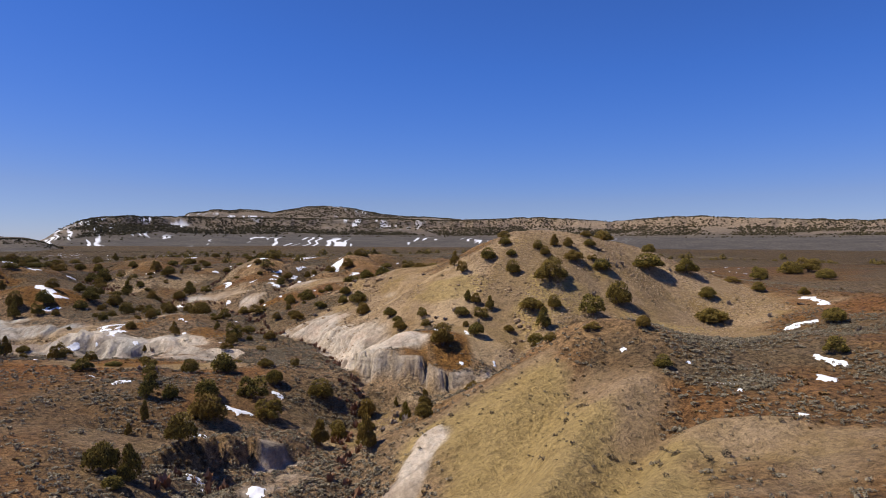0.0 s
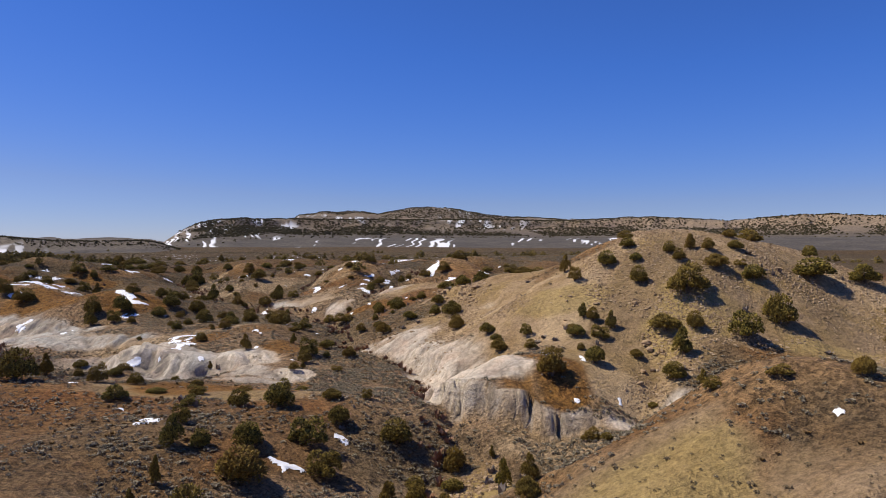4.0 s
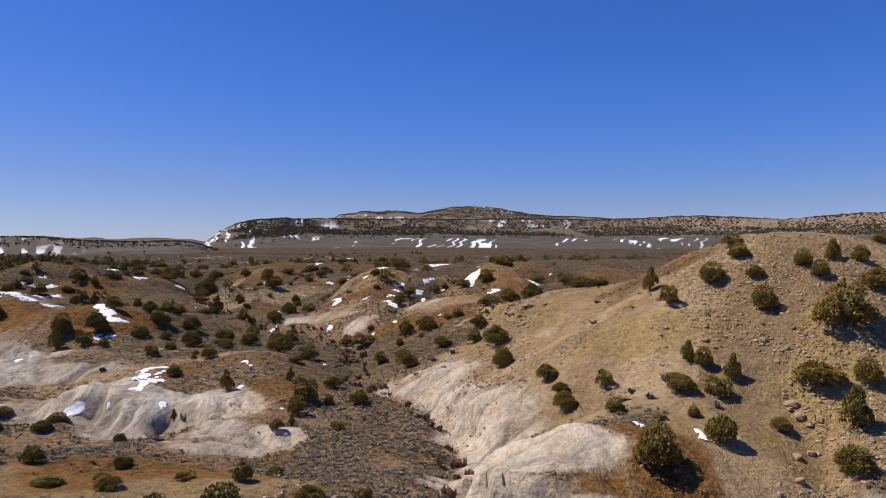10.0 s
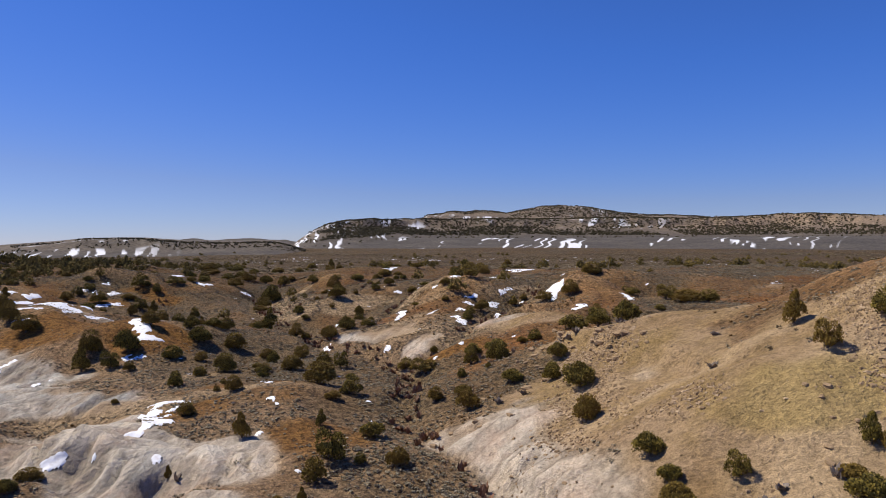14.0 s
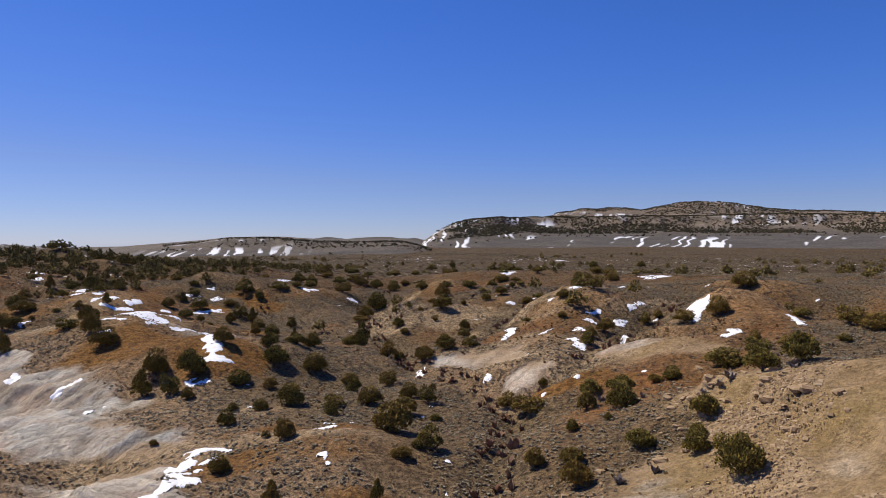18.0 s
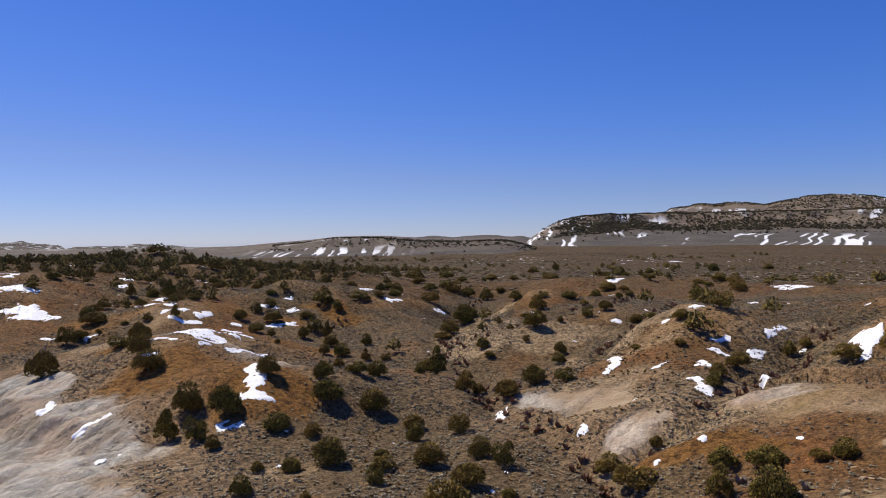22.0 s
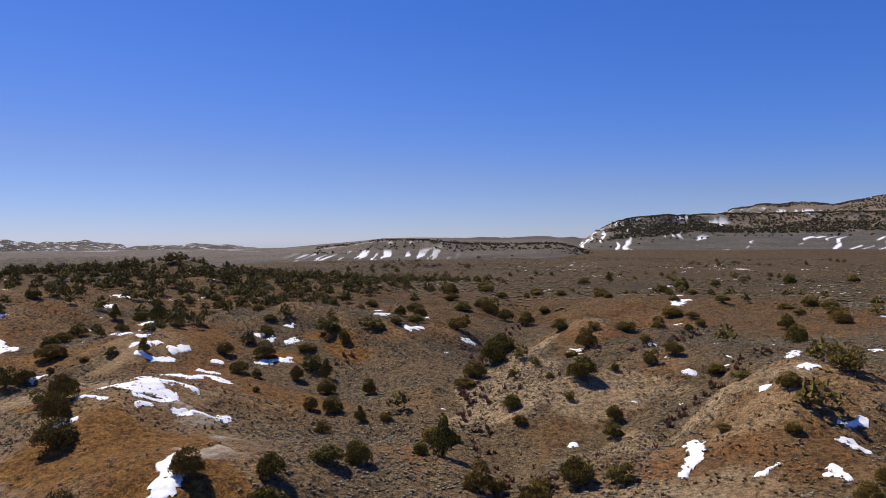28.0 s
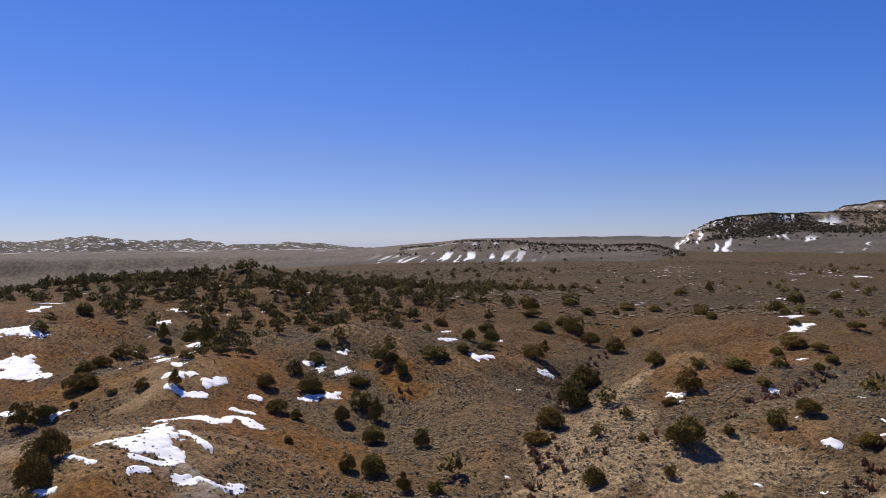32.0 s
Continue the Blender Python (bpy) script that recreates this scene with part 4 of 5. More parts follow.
def tubes(limbs, sides=5):
    """Tapered limbs: each a start, an end and two radii."""
    co, f = [], []
    for a, b, ra, rb in limbs:
        a, b = np.array(a, float), np.array(b, float)
        w = (b - a) / np.linalg.norm(b - a)
        u = np.cross(w, (0.3, 0.9, 0.1))
        u /= np.linalg.norm(u)
        v = np.cross(w, u)
        mid = (a + b) / 2 + u * ra * 0.8
        k = sum(len(c) for c in co)
        for p, rad in ((a, ra), (mid, (ra + rb) / 2), (b, rb)):
            t = np.arange(sides) * 2 * np.pi / sides
            co.append(p + rad * (np.cos(t)[:, None] * u + np.sin(t)[:, None] * v))
        for ring in range(2):
            for i in range(sides):
                j = (i + 1) % sides
                f.append((k + ring * sides + i, k + ring * sides + j, k + (ring + 1) * sides + j, k + (ring + 1) * sides + i))
    return np.concatenate(co), np.array(f)


def juniper_kind(style, seed):
    """Meshes of the foliage and the trunk of one juniper of unit width and height."""
    r = np.random.default_rng(seed)
    lobes, limbs = [], [((0, 0, -0.08), (r.uniform(-0.05, 0.05), r.uniform(-0.05, 0.05), 0.4), 0.055, 0.035)]
    if style == "round":
        spots = [(0, 0, 0.56, 0.36, 0.36, 0.4)] + [(0.24 * np.cos(a), 0.24 * np.sin(a), r.uniform(0.2, 0.42), 0.25, 0.25, r.uniform(0.24, 0.38)) for a in np.arange(7) * 0.9 + r.uniform(0, 1)]
    elif style == "tall":
        spots = [(0, 0, 0.68, 0.2, 0.2, 0.34), (0.05, -0.05, 0.86, 0.12, 0.12, 0.2)] + [(0.22 * np.cos(a), 0.22 * np.sin(a), r.uniform(0.18, 0.48), 0.25, 0.25, r.uniform(0.24, 0.36)) for a in np.arange(6) * 1.05 + r.uniform(0, 1)]
    elif style == "split":
        spots = [(0.22, 0.05, 0.56, 0.26, 0.26, 0.44), (-0.22, -0.08, 0.45, 0.26, 0.26, 0.42), (0.02, 0.24, 0.3, 0.24, 0.24, 0.3), (-0.04, -0.26, 0.28, 0.24, 0.22, 0.28), (0.32, -0.14, 0.25, 0.2, 0.2, 0.24), (-0.34, 0.14, 0.22, 0.18, 0.2, 0.24)]
    else:
        spots = [(0.3 * np.cos(a), 0.3 * np.sin(a), r.uniform(0.22, 0.45), 0.23, 0.23, r.uniform(0.28, 0.42)) for a in np.arange(8) * 0.8 + r.uniform(0, 1)] + [(0.06, 0.03, 0.58, 0.3, 0.3, 0.36)]
    for cx, cy, cz, rx, ry, rz in spots:
        k = r.uniform(0.85, 1.15)
        lobes.append((cx, cy, cz, rx * k, ry * k, rz * k))
        limbs.append(((0.02 * cx, 0.02 * cy, r.uniform(0.05, 0.2)), (cx * 0.95, cy * 0.95, cz * 0.95), 0.028, 0.008))
    co, f = leaf_clumps(lobes, 300, 0.036, seed, 1.25)
    tc, tf = tubes(limbs)
    return mesh_of("foliage", co, f, [leaf]), mesh_of("trunk", tc, tf, [bark])


KINDS = [juniper_kind(style, seed) for seed, style in enumerate(("round", "tall", "split", "wide", "round", "tall", "split", "wide", "round"))]

# x, y, width and height of the junipers, from south to north
JUNIPERS_SOUTH_SLOPES = [
    (-10.1, 42.4, 1.5, 0.8), (-9.6, 44.0, 1.7, 2.5), (-11.2, 44.5, 2.2, 2.4), (26.1, 46.1, 1.4, 1.2), (40.8, 46.3, 2.1, 1.7), (28.0, 52.7, 1.3, 1.5),
    (-8.1, 53.3, 2.7, 2.6), (5.4, 53.6, 1.9, 3.1), (24.1, 54.1, 1.6, 0.7), (10.1, 54.8, 1.5, 1.7), (21.4, 56.6, 1.3, 1.0), (-12.5, 57.2, 0.7, 1.1),
    (10.7, 57.5, 1.3, 2.0), (-11.7, 59.2, 0.8, 2.1), (-7.3, 62.1, 3.7, 2.8), (2.2, 63.5, 2.0, 2.6), (-12.5, 64.7, 1.9, 2.4), (-10.8, 65.5, 1.6, 1.5),
    (-2.3, 65.7, 2.9, 2.3), (10.3, 65.9, 1.4, 2.4), (4.1, 66.7, 1.9, 2.0), (-7.9, 66.9, 2.5, 2.0), (-13.2, 69.0, 1.6, 1.6), (6.9, 69.1, 1.8, 1.2),
]
JUNIPERS_WASH_MOUTH = [
    (4.1, 69.4, 1.8, 1.4), (-4.0, 69.5, 3.1, 2.7), (62.9, 71.7, 2.9, 2.5), (19.6, 71.8, 1.2, 0.7), (7.3, 72.4, 2.1, 2.5), (18.5, 72.5, 1.7, 1.2),
    (10.4, 72.7, 0.6, 1.2), (2.6, 73.7, 2.9, 2.4), (-14.1, 74.2, 1.8, 1.1), (-2.1, 74.2, 1.9, 2.2), (-10.7, 76.2, 2.2, 1.8), (-7.4, 76.8, 3.0, 2.5),
    (-21.1, 76.9, 2.6, 1.6), (25.7, 78.1, 1.0, 0.6), (30.5, 78.4, 1.3, 1.9), (0.0, 79.1, 1.1, 1.2), (-3.2, 79.5, 1.9, 1.4), (16.9, 80.2, 3.1, 3.3),
    (28.9, 81.2, 2.6, 2.0), (-15.6, 81.3, 2.0, 1.1), (-19.3, 81.5, 1.9, 0.7), (-8.0, 83.0, 1.4, 1.5), (-11.7, 83.3, 1.4, 0.7), (21.9, 83.5, 2.1, 2.3),
]
JUNIPERS_CLAY_BLUFF = [
    (-32.8, 83.7, 4.3, 3.8), (31.1, 84.6, 2.3, 3.2), (-26.0, 85.0, 1.9, 2.2), (26.9, 86.0, 1.5, 1.1), (-22.8, 86.0, 1.7, 1.4), (38.4, 86.2, 3.9, 3.3),
    (-17.1, 86.6, 1.4, 1.1), (-6.9, 86.7, 1.6, 0.8), (21.4, 86.9, 1.0, 1.0), (19.2, 87.1, 1.1, 0.5), (57.0, 87.6, 4.6, 2.5), (33.8, 87.9, 2.1, 2.2),
    (-32.4, 88.3, 1.7, 2.7), (31.0, 89.0, 3.5, 2.4), (16.6, 89.1, 1.6, 1.3), (43.8, 89.4, 4.0, 4.0), (24.2, 89.7, 2.1, 1.8), (21.7, 90.1, 2.1, 1.6),
    (25.8, 91.2, 1.5, 2.2), (74.9, 91.5, 2.1, 1.5), (21.7, 91.8, 1.4, 0.9), (24.3, 92.9, 1.7, 1.9), (60.0, 93.4, 3.0, 2.1), (35.4, 93.5, 5.5, 4.0),
]
JUNIPERS_RIDGE_FOOT = [
    (13.9, 93.6, 2.0, 1.8), (23.4, 93.7, 1.3, 1.9), (17.0, 94.1, 1.6, 1.6), (13.8, 95.5, 1.5, 1.3), (70.1, 95.5, 2.5, 1.8), (44.3, 96.1, 3.2, 2.2),
    (-9.2, 96.9, 1.5, 1.1), (40.4, 97.3, 2.9, 2.1), (31.2, 97.9, 2.4, 2.5), (43.7, 98.1, 1.6, 1.1), (13.2, 98.6, 2.0, 1.9), (53.5, 99.2, 5.8, 3.1),
    (-23.2, 99.3, 1.3, 0.9), (-4.6, 99.7, 1.5, 0.8), (-8.6, 99.7, 0.8, 1.1), (36.8, 99.7, 1.7, 1.8), (60.6, 100.1, 4.5, 3.0), (-30.6, 100.5, 1.8, 1.3),
    (-34.8, 100.7, 1.4, 1.2), (41.0, 100.9, 1.8, 1.8), (69.2, 100.9, 3.4, 1.2), (44.9, 101.7, 2.1, 1.5), (36.4, 101.8, 1.8, 1.8), (24.5, 101.9, 1.9, 2.2),
]
JUNIPERS_RIDGE_SIDE = [
    (32.2, 101.9, 1.7, 1.5), (39.1, 101.9, 1.7, 2.2), (-30.4, 102.7, 2.3, 1.3), (-8.8, 102.9, 2.1, 2.2), (-35.8, 103.4, 1.9, 1.2), (29.0, 103.5, 2.7, 2.3),
    (56.3, 104.7, 2.0, 1.7), (-20.8, 105.0, 0.7, 1.1), (32.4, 105.8, 2.4, 1.7), (46.2, 106.1, 2.2, 1.3), (-8.8, 107.0, 2.6, 2.9), (-3.7, 107.1, 1.9, 1.9),
    (-6.6, 107.3, 1.0, 1.1), (50.3, 108.2, 1.7, 1.2), (24.8, 108.3, 1.8, 2.7), (33.4, 109.5, 2.6, 1.6), (10.4, 109.6, 2.4, 2.4), (51.4, 111.1, 4.4, 2.4),
    (-17.8, 111.4, 1.8, 2.4), (60.4, 111.6, 2.3, 2.0), (83.5, 113.3, 2.9, 3.0), (-7.3, 114.4, 2.4, 1.7), (-12.0, 114.8, 1.1, 1.7), (-24.9, 115.7, 1.9, 1.6),
]
JUNIPERS_RIDGE_TOP = [
    (99.3, 115.7, 3.7, 2.2), (10.3, 116.0, 2.7, 2.7), (102.3, 118.8, 3.8, 2.3), (10.1, 119.5, 2.5, 1.7), (0.4, 119.7, 2.3, 2.4), (8.1, 121.0, 2.1, 1.9),
    (-35.3, 121.1, 0.9, 0.6), (89.0, 121.2, 3.4, 3.0), (-12.9, 121.5, 1.7, 1.1), (-23.2, 122.1, 1.9, 1.9), (-25.0, 122.1, 0.8, 0.8), (-0.4, 123.5, 1.9, 1.5),
    (-3.1, 123.5, 1.8, 1.7), (8.2, 123.6, 1.6, 1.4), (-11.9, 124.6, 2.6, 2.2), (4.4, 124.8, 2.4, 1.6), (-31.4, 125.8, 1.8, 1.8), (-26.4, 126.7, 0.9, 0.7),
    (8.8, 126.8, 2.2, 2.1), (-16.1, 127.5, 4.1, 2.9), (-1.2, 129.9, 1.2, 1.3), (-33.7, 130.1, 1.3, 1.0), (1.6, 130.8, 0.7, 0.8), (-31.3, 131.2, 1.8, 1.3),
]
JUNIPERS_MIDDLE_WASH = [
    (-24.1, 132.0, 1.6, 1.6), (13.3, 132.2, 2.7, 2.6), (-40.7, 132.4, 1.6, 1.6), (-29.4, 133.6, 3.1, 2.7), (-43.9, 133.6, 2.4, 2.6), (-47.7, 133.8, 2.5, 3.3),
    (2.4, 134.4, 2.9, 2.7), (-25.3, 135.0, 2.2, 1.3), (-18.0, 135.2, 2.8, 2.2), (-14.8, 135.3, 1.4, 0.8), (107.5, 135.4, 6.0, 3.5), (-0.8, 136.8, 2.1, 2.5),
    (-44.0, 137.4, 3.2, 3.5), (-49.0, 137.5, 3.1, 3.6), (113.7, 137.6, 5.5, 4.0), (-27.1, 137.7, 1.4, 1.0), (-38.2, 137.7, 3.0, 2.0), (-22.9, 138.2, 3.1, 2.3),
    (-34.8, 138.6, 2.0, 1.5), (17.3, 140.2, 3.1, 3.2), (116.9, 140.5, 4.4, 3.3), (-17.5, 140.9, 2.0, 2.5), (5.1, 141.1, 1.5, 1.1), (6.6, 141.5, 2.1, 1.7),
]
JUNIPERS_WHITE_MOUND = [
    (11.3, 141.8, 4.2, 2.2), (-7.1, 141.8, 3.7, 2.1), (1.8, 142.0, 2.9, 1.9), (-20.1, 142.2, 2.3, 2.1), (-1.1, 142.8, 2.6, 1.7), (-80.9, 143.8, 4.0, 4.9),
    (-44.9, 144.4, 2.9, 2.5), (-27.8, 144.7, 2.0, 2.1), (-10.1, 145.6, 2.8, 1.7), (-38.7, 146.2, 3.3, 2.8), (-64.9, 146.5, 4.3, 3.0), (14.5, 146.9, 2.8, 2.0),
    (-6.8, 148.4, 1.2, 1.4), (-30.2, 148.7, 2.6, 1.6), (-35.0, 148.9, 3.6, 2.9), (-25.4, 149.1, 2.6, 2.2), (-41.5, 149.2, 2.3, 2.3), (-69.7, 149.2, 3.2, 3.3),
    (18.7, 150.4, 4.0, 1.6), (-72.9, 151.9, 3.1, 3.6), (14.9, 152.3, 1.7, 1.8), (23.3, 152.5, 1.7, 1.0), (-78.0, 153.0, 3.6, 1.9), (-41.3, 155.4, 2.9, 1.8),
]
JUNIPERS_BENCH = [
    (-40.4, 158.4, 2.5, 2.3), (-98.0, 159.0, 3.1, 3.6), (-24.5, 159.3, 2.7, 2.7), (-3.2, 159.4, 1.9, 2.0), (28.4, 160.0, 5.3, 2.3), (-30.3, 161.0, 2.9, 2.7),
    (-43.0, 161.1, 1.5, 1.4), (31.6, 161.1, 3.6, 2.3), (25.7, 161.5, 3.2, 2.6), (-98.6, 161.8, 2.8, 2.1), (-3.2, 162.5, 2.1, 1.7), (-29.4, 162.8, 1.8, 1.5),
    (-25.7, 163.3, 1.9, 1.5), (-23.0, 163.9, 2.8, 2.7), (-38.1, 164.6, 1.6, 1.4), (-19.7, 164.8, 2.4, 1.9), (-98.4, 165.0, 1.1, 1.0), (12.1, 165.5, 3.3, 2.9),
    (-36.5, 165.9, 2.7, 4.1), (8.2, 165.9, 3.0, 1.8), (-1.7, 165.9, 2.5, 2.2), (21.6, 166.0, 2.6, 1.3), (-53.0, 168.3, 1.9, 1.6), (-104.4, 168.5, 4.7, 2.9),
]
JUNIPERS_RUST_DOME = [
    (-97.5, 169.4, 1.8, 0.7), (-110.5, 171.9, 3.2, 2.3), (-95.2, 172.0, 1.9, 1.5), (-40.5, 172.1, 4.3, 2.2), (-8.3, 172.8, 1.6, 1.0), (-128.8, 173.3, 3.1, 1.9),
    (-52.1, 173.7, 1.6, 2.2), (-59.5, 173.7, 2.1, 1.9), (-68.5, 173.8, 1.1, 0.9), (-90.8, 174.1, 1.9, 2.4), (-13.7, 174.7, 1.6, 0.7), (-57.2, 175.0, 2.9, 2.4),
    (-49.5, 175.1, 1.6, 1.4), (-114.0, 176.0, 3.3, 2.1), (3.0, 178.1, 1.8, 2.1), (-34.7, 178.6, 1.8, 1.0), (-24.8, 179.2, 2.0, 1.8), (-9.2, 179.7, 2.2, 1.7),
    (4.7, 179.9, 1.6, 1.3), (-98.2, 180.2, 2.2, 1.6), (-78.7, 180.4, 2.9, 2.2), (-75.9, 181.1, 1.7, 1.6), (-36.9, 181.4, 2.3, 1.9), (-119.2, 181.6, 3.5, 2.5),
]
JUNIPERS_INNER_VALLEY = [
    (-25.7, 182.7, 1.9, 2.2), (-65.2, 183.3, 3.0, 2.4), (-5.0, 183.9, 3.5, 2.9), (-13.6, 183.9, 2.3, 1.1), (-58.8, 184.2, 2.2, 2.5), (-85.8, 184.2, 3.1, 2.4),
    (-31.7, 185.4, 1.2, 1.3), (-72.5, 185.4, 2.0, 2.5), (-139.9, 185.5, 3.5, 2.4), (-99.4, 186.5, 2.6, 2.0), (-114.5, 186.7, 2.6, 2.0), (-81.6, 188.3, 3.9, 3.0),
    (-70.1, 188.9, 2.2, 3.3), (-73.2, 189.5, 3.0, 3.0), (-32.0, 190.1, 3.7, 3.4), (-122.0, 190.5, 2.5, 3.2), (-36.3, 190.9, 1.3, 1.1), (-48.3, 191.0, 3.1, 1.7),
    (17.6, 192.2, 4.7, 3.2), (-118.7, 193.6, 3.4, 2.3), (-114.1, 193.6, 3.5, 4.5), (-78.8, 194.5, 3.2, 1.6), (-29.4, 194.6, 1.2, 1.2), (-88.3, 195.2, 2.6, 1.9),
]
JUNIPERS_NORTH_SLOPES = [
    (-149.4, 196.0, 3.8, 2.1), (-50.0, 197.0, 4.0, 2.8), (-18.2, 197.2, 2.4, 1.5), (-25.9, 197.8, 2.1, 2.2), (-91.0, 198.8, 2.3, 1.3), (-75.4, 199.6, 2.1, 2.5),
    (-79.7, 200.7, 4.2, 3.1), (-23.8, 201.0, 2.5, 2.2), (-126.4, 203.5, 2.3, 1.8), (-50.7, 204.1, 4.3, 4.6), (-74.2, 205.8, 4.2, 2.2), (-39.3, 206.1, 2.1, 1.3),
    (-101.8, 206.6, 2.6, 1.6), (-38.6, 210.6, 3.7, 3.7), (-117.4, 211.1, 3.3, 2.0), (-73.4, 211.6, 2.6, 1.6), (-11.0, 214.0, 3.3, 3.1), (-31.5, 216.4, 2.1, 1.2),
    (-124.1, 216.4, 3.5, 2.4), (-73.2, 217.4, 3.6, 1.8), (-40.1, 218.2, 2.1, 1.6), (-77.9, 219.3, 2.4, 2.8), (-47.0, 221.3, 3.3, 2.5), (-36.0, 221.5, 4.0, 2.1),
]
JUNIPERS_SNOWY_KNOLL = [
    (-67.1, 222.0, 4.5, 2.8), (-58.4, 222.4, 4.4, 4.0), (-75.8, 222.8, 2.9, 3.3), (-31.9, 225.9, 2.5, 1.9), (-27.4, 227.0, 1.5, 1.7), (-69.2, 229.2, 1.9, 2.4),
    (-95.8, 234.3, 3.4, 2.1), (-13.9, 235.1, 3.3, 2.9), (-86.3, 236.4, 3.3, 2.0), (-27.5, 236.9, 2.1, 1.3), (-60.9, 238.8, 3.7, 3.4), (-67.0, 241.6, 3.8, 3.2),
    (-35.9, 241.8, 2.4, 1.6), (-6.5, 242.2, 3.8, 2.6), (101.2, 242.7, 5.5, 4.6), (-30.4, 244.7, 2.7, 1.6), (-34.3, 246.2, 4.5, 2.2), (-7.3, 247.2, 3.6, 2.4),
    (-13.1, 248.6, 2.2, 1.4), (-81.7, 249.9, 4.6, 2.4), (-35.8, 250.9, 3.8, 1.8), (-78.2, 256.6, 4.8, 4.2), (-16.1, 257.7, 3.1, 1.5), (-8.7, 259.0, 3.6, 2.2),
]
JUNIPERS_UPPER_VALLEY = [
    (-82.1, 260.1, 4.4, 2.5), (-27.9, 261.5, 3.3, 2.0), (-67.1, 262.4, 2.9, 1.7), (-12.2, 263.1, 4.4, 2.5), (-37.9, 263.9, 2.8, 1.6), (-92.9, 264.1, 3.9, 2.4),
    (-53.3, 267.0, 2.4, 1.9), (-97.7, 272.1, 4.8, 4.1), (-85.0, 276.7, 3.3, 2.2), (-79.8, 281.0, 1.9, 1.9), (-44.4, 287.8, 2.7, 1.9), (-63.1, 290.5, 3.6, 2.3),
    (-39.7, 291.4, 2.7, 1.7), (-97.5, 291.9, 5.4, 2.5), (-64.4, 294.5, 3.7, 3.2), (-83.3, 295.4, 3.9, 1.8), (-76.1, 296.0, 3.8, 2.1), (-84.9, 299.1, 4.6, 2.1),
    (-104.5, 305.1, 5.5, 3.6), (-54.9, 327.3, 4.0, 3.3), (-55.4, 351.9, 5.5, 4.6), (-92.1, 359.8, 5.5, 3.2), (-88.4, 377.8, 3.4, 4.6), (-49.3, 378.7, 4.1, 3.2),
]
JUNIPERS_FAR_SLOPES = [
    (-26.7, 397.4, 5.5, 4.6), (-6.4, 411.4, 5.5, 3.5),
]
JUNIPERS = JUNIPERS_SOUTH_SLOPES + JUNIPERS_WASH_MOUTH + JUNIPERS_CLAY_BLUFF + JUNIPERS_RIDGE_FOOT + JUNIPERS_RIDGE_SIDE + JUNIPERS_RIDGE_TOP + JUNIPERS_MIDDLE_WASH + JUNIPERS_WHITE_MOUND + JUNIPERS_BENCH + JUNIPERS_RUST_DOME + JUNIPERS_INNER_VALLEY + JUNIPERS_NORTH_SLOPES + JUNIPERS_SNOWY_KNOLL + JUNIPERS_UPPER_VALLEY + JUNIPERS_FAR_SLOPES


def juniper(x, y, width, height, n):
    """One juniper: an Empty at its foot with trunk and foliage."""
    slim = height / width
    pick = [1, 5][n % 2] if slim > 1.25 else [0, 2, 3, 4, 6, 7, 8][n % 7]
    foliage, trunk = KINDS[pick]
    size = "small" if height < 1.4 else "tall" if height > 3 else "medium"
    shape = "narrow upright" if slim > 1.25 else "low spreading" if slim < 0.62 else "bushy rounded"
    foot = "pale clay" if value_at(clay_a, x, y) > 0.5 else "rust-brown soil" if value_at(ochre_a, x, y) > 0.5 else "tan slope" if value_at(tan_a, x, y) > 0.5 else "sagebrush ground"
    ob = tagged(new("juniper"), f"{size} {shape} olive-green juniper on {foot}", "juniper tree", "junipers of the badlands")
    ob.location = (x, y, float(on_ground(x, y)) - 0.06)
    ob.rotation_euler = (0, 0, n * 2.4)
    ob.scale = (width * 0.92, width * 0.92, height * 0.86)
    for part_name, mesh in (("foliage", foliage), ("trunk", trunk)):
        p = new(part_name, mesh)
        p.parent = ob
    return ob


for n, (x, y, width, height) in enumerate(JUNIPERS):
    juniper(x, y, width, height, n)

# the wooded hill and the far plain
def far_woods(x, y):
    hill = smooth(75, 110, -x - 0.15 * (y - 180)) * smooth(165, 200, y + 0.25 * (x + 110)) * (1 - smooth(330, 420, y))
    return np.clip(hill * smooth(-0.6, 0.3, rough(x, y, 30, 3, 61)) + 0.06 * smooth(-0.2, 0.5, rough(x, y, 60, 2, 62)), 0, 1)


x, y = spread(15000, -300, 260, 175, 620, far_woods)
away = np.ones(len(x), bool)
for jx, jy, jw, jh in JUNIPERS:
    away &= np.hypot(x - jx, y - jy) > 2.5
x, y = x[away], y[away]
clump_co, clump_f = leaf_clumps([(0, 0, 0.5, 0.36, 0.36, 0.42), (0.2, 0.1, 0.3, 0.3, 0.3, 0.3), (-0.2, -0.12, 0.3, 0.3, 0.28, 0.3), (0.05, -0.2, 0.35, 0.28, 0.28, 0.3)], 19, 0.115, 5, 0.85)
w = rng.uniform(1.5, 3.8, len(x))
scatter("juniper_woods", clump_co, clump_f, x, y, on_ground(x, y) - 0.1, w, w * rng.uniform(0.65, 1.05, len(x)), woods_leaf, "dark juniper woodland covering the far hill and plain", "woodland", False, 0.1)

COUNT = 56000
pick_az = rng.uniform(-46, 17.8, COUNT)
pick_r = np.interp(pick_az, [-75, -40, -20, 0, 9, 16, 19], [1230, 1260, 1350, 1220, 1150, 1010, 960]) + np.where(rng.uniform(0, 1, COUNT) < 0.55, rng.uniform(-230, 60, COUNT), rng.uniform(60, 420, COUNT))
wz, wslope, ws, ws2 = mesa_height(pick_az, pick_r)
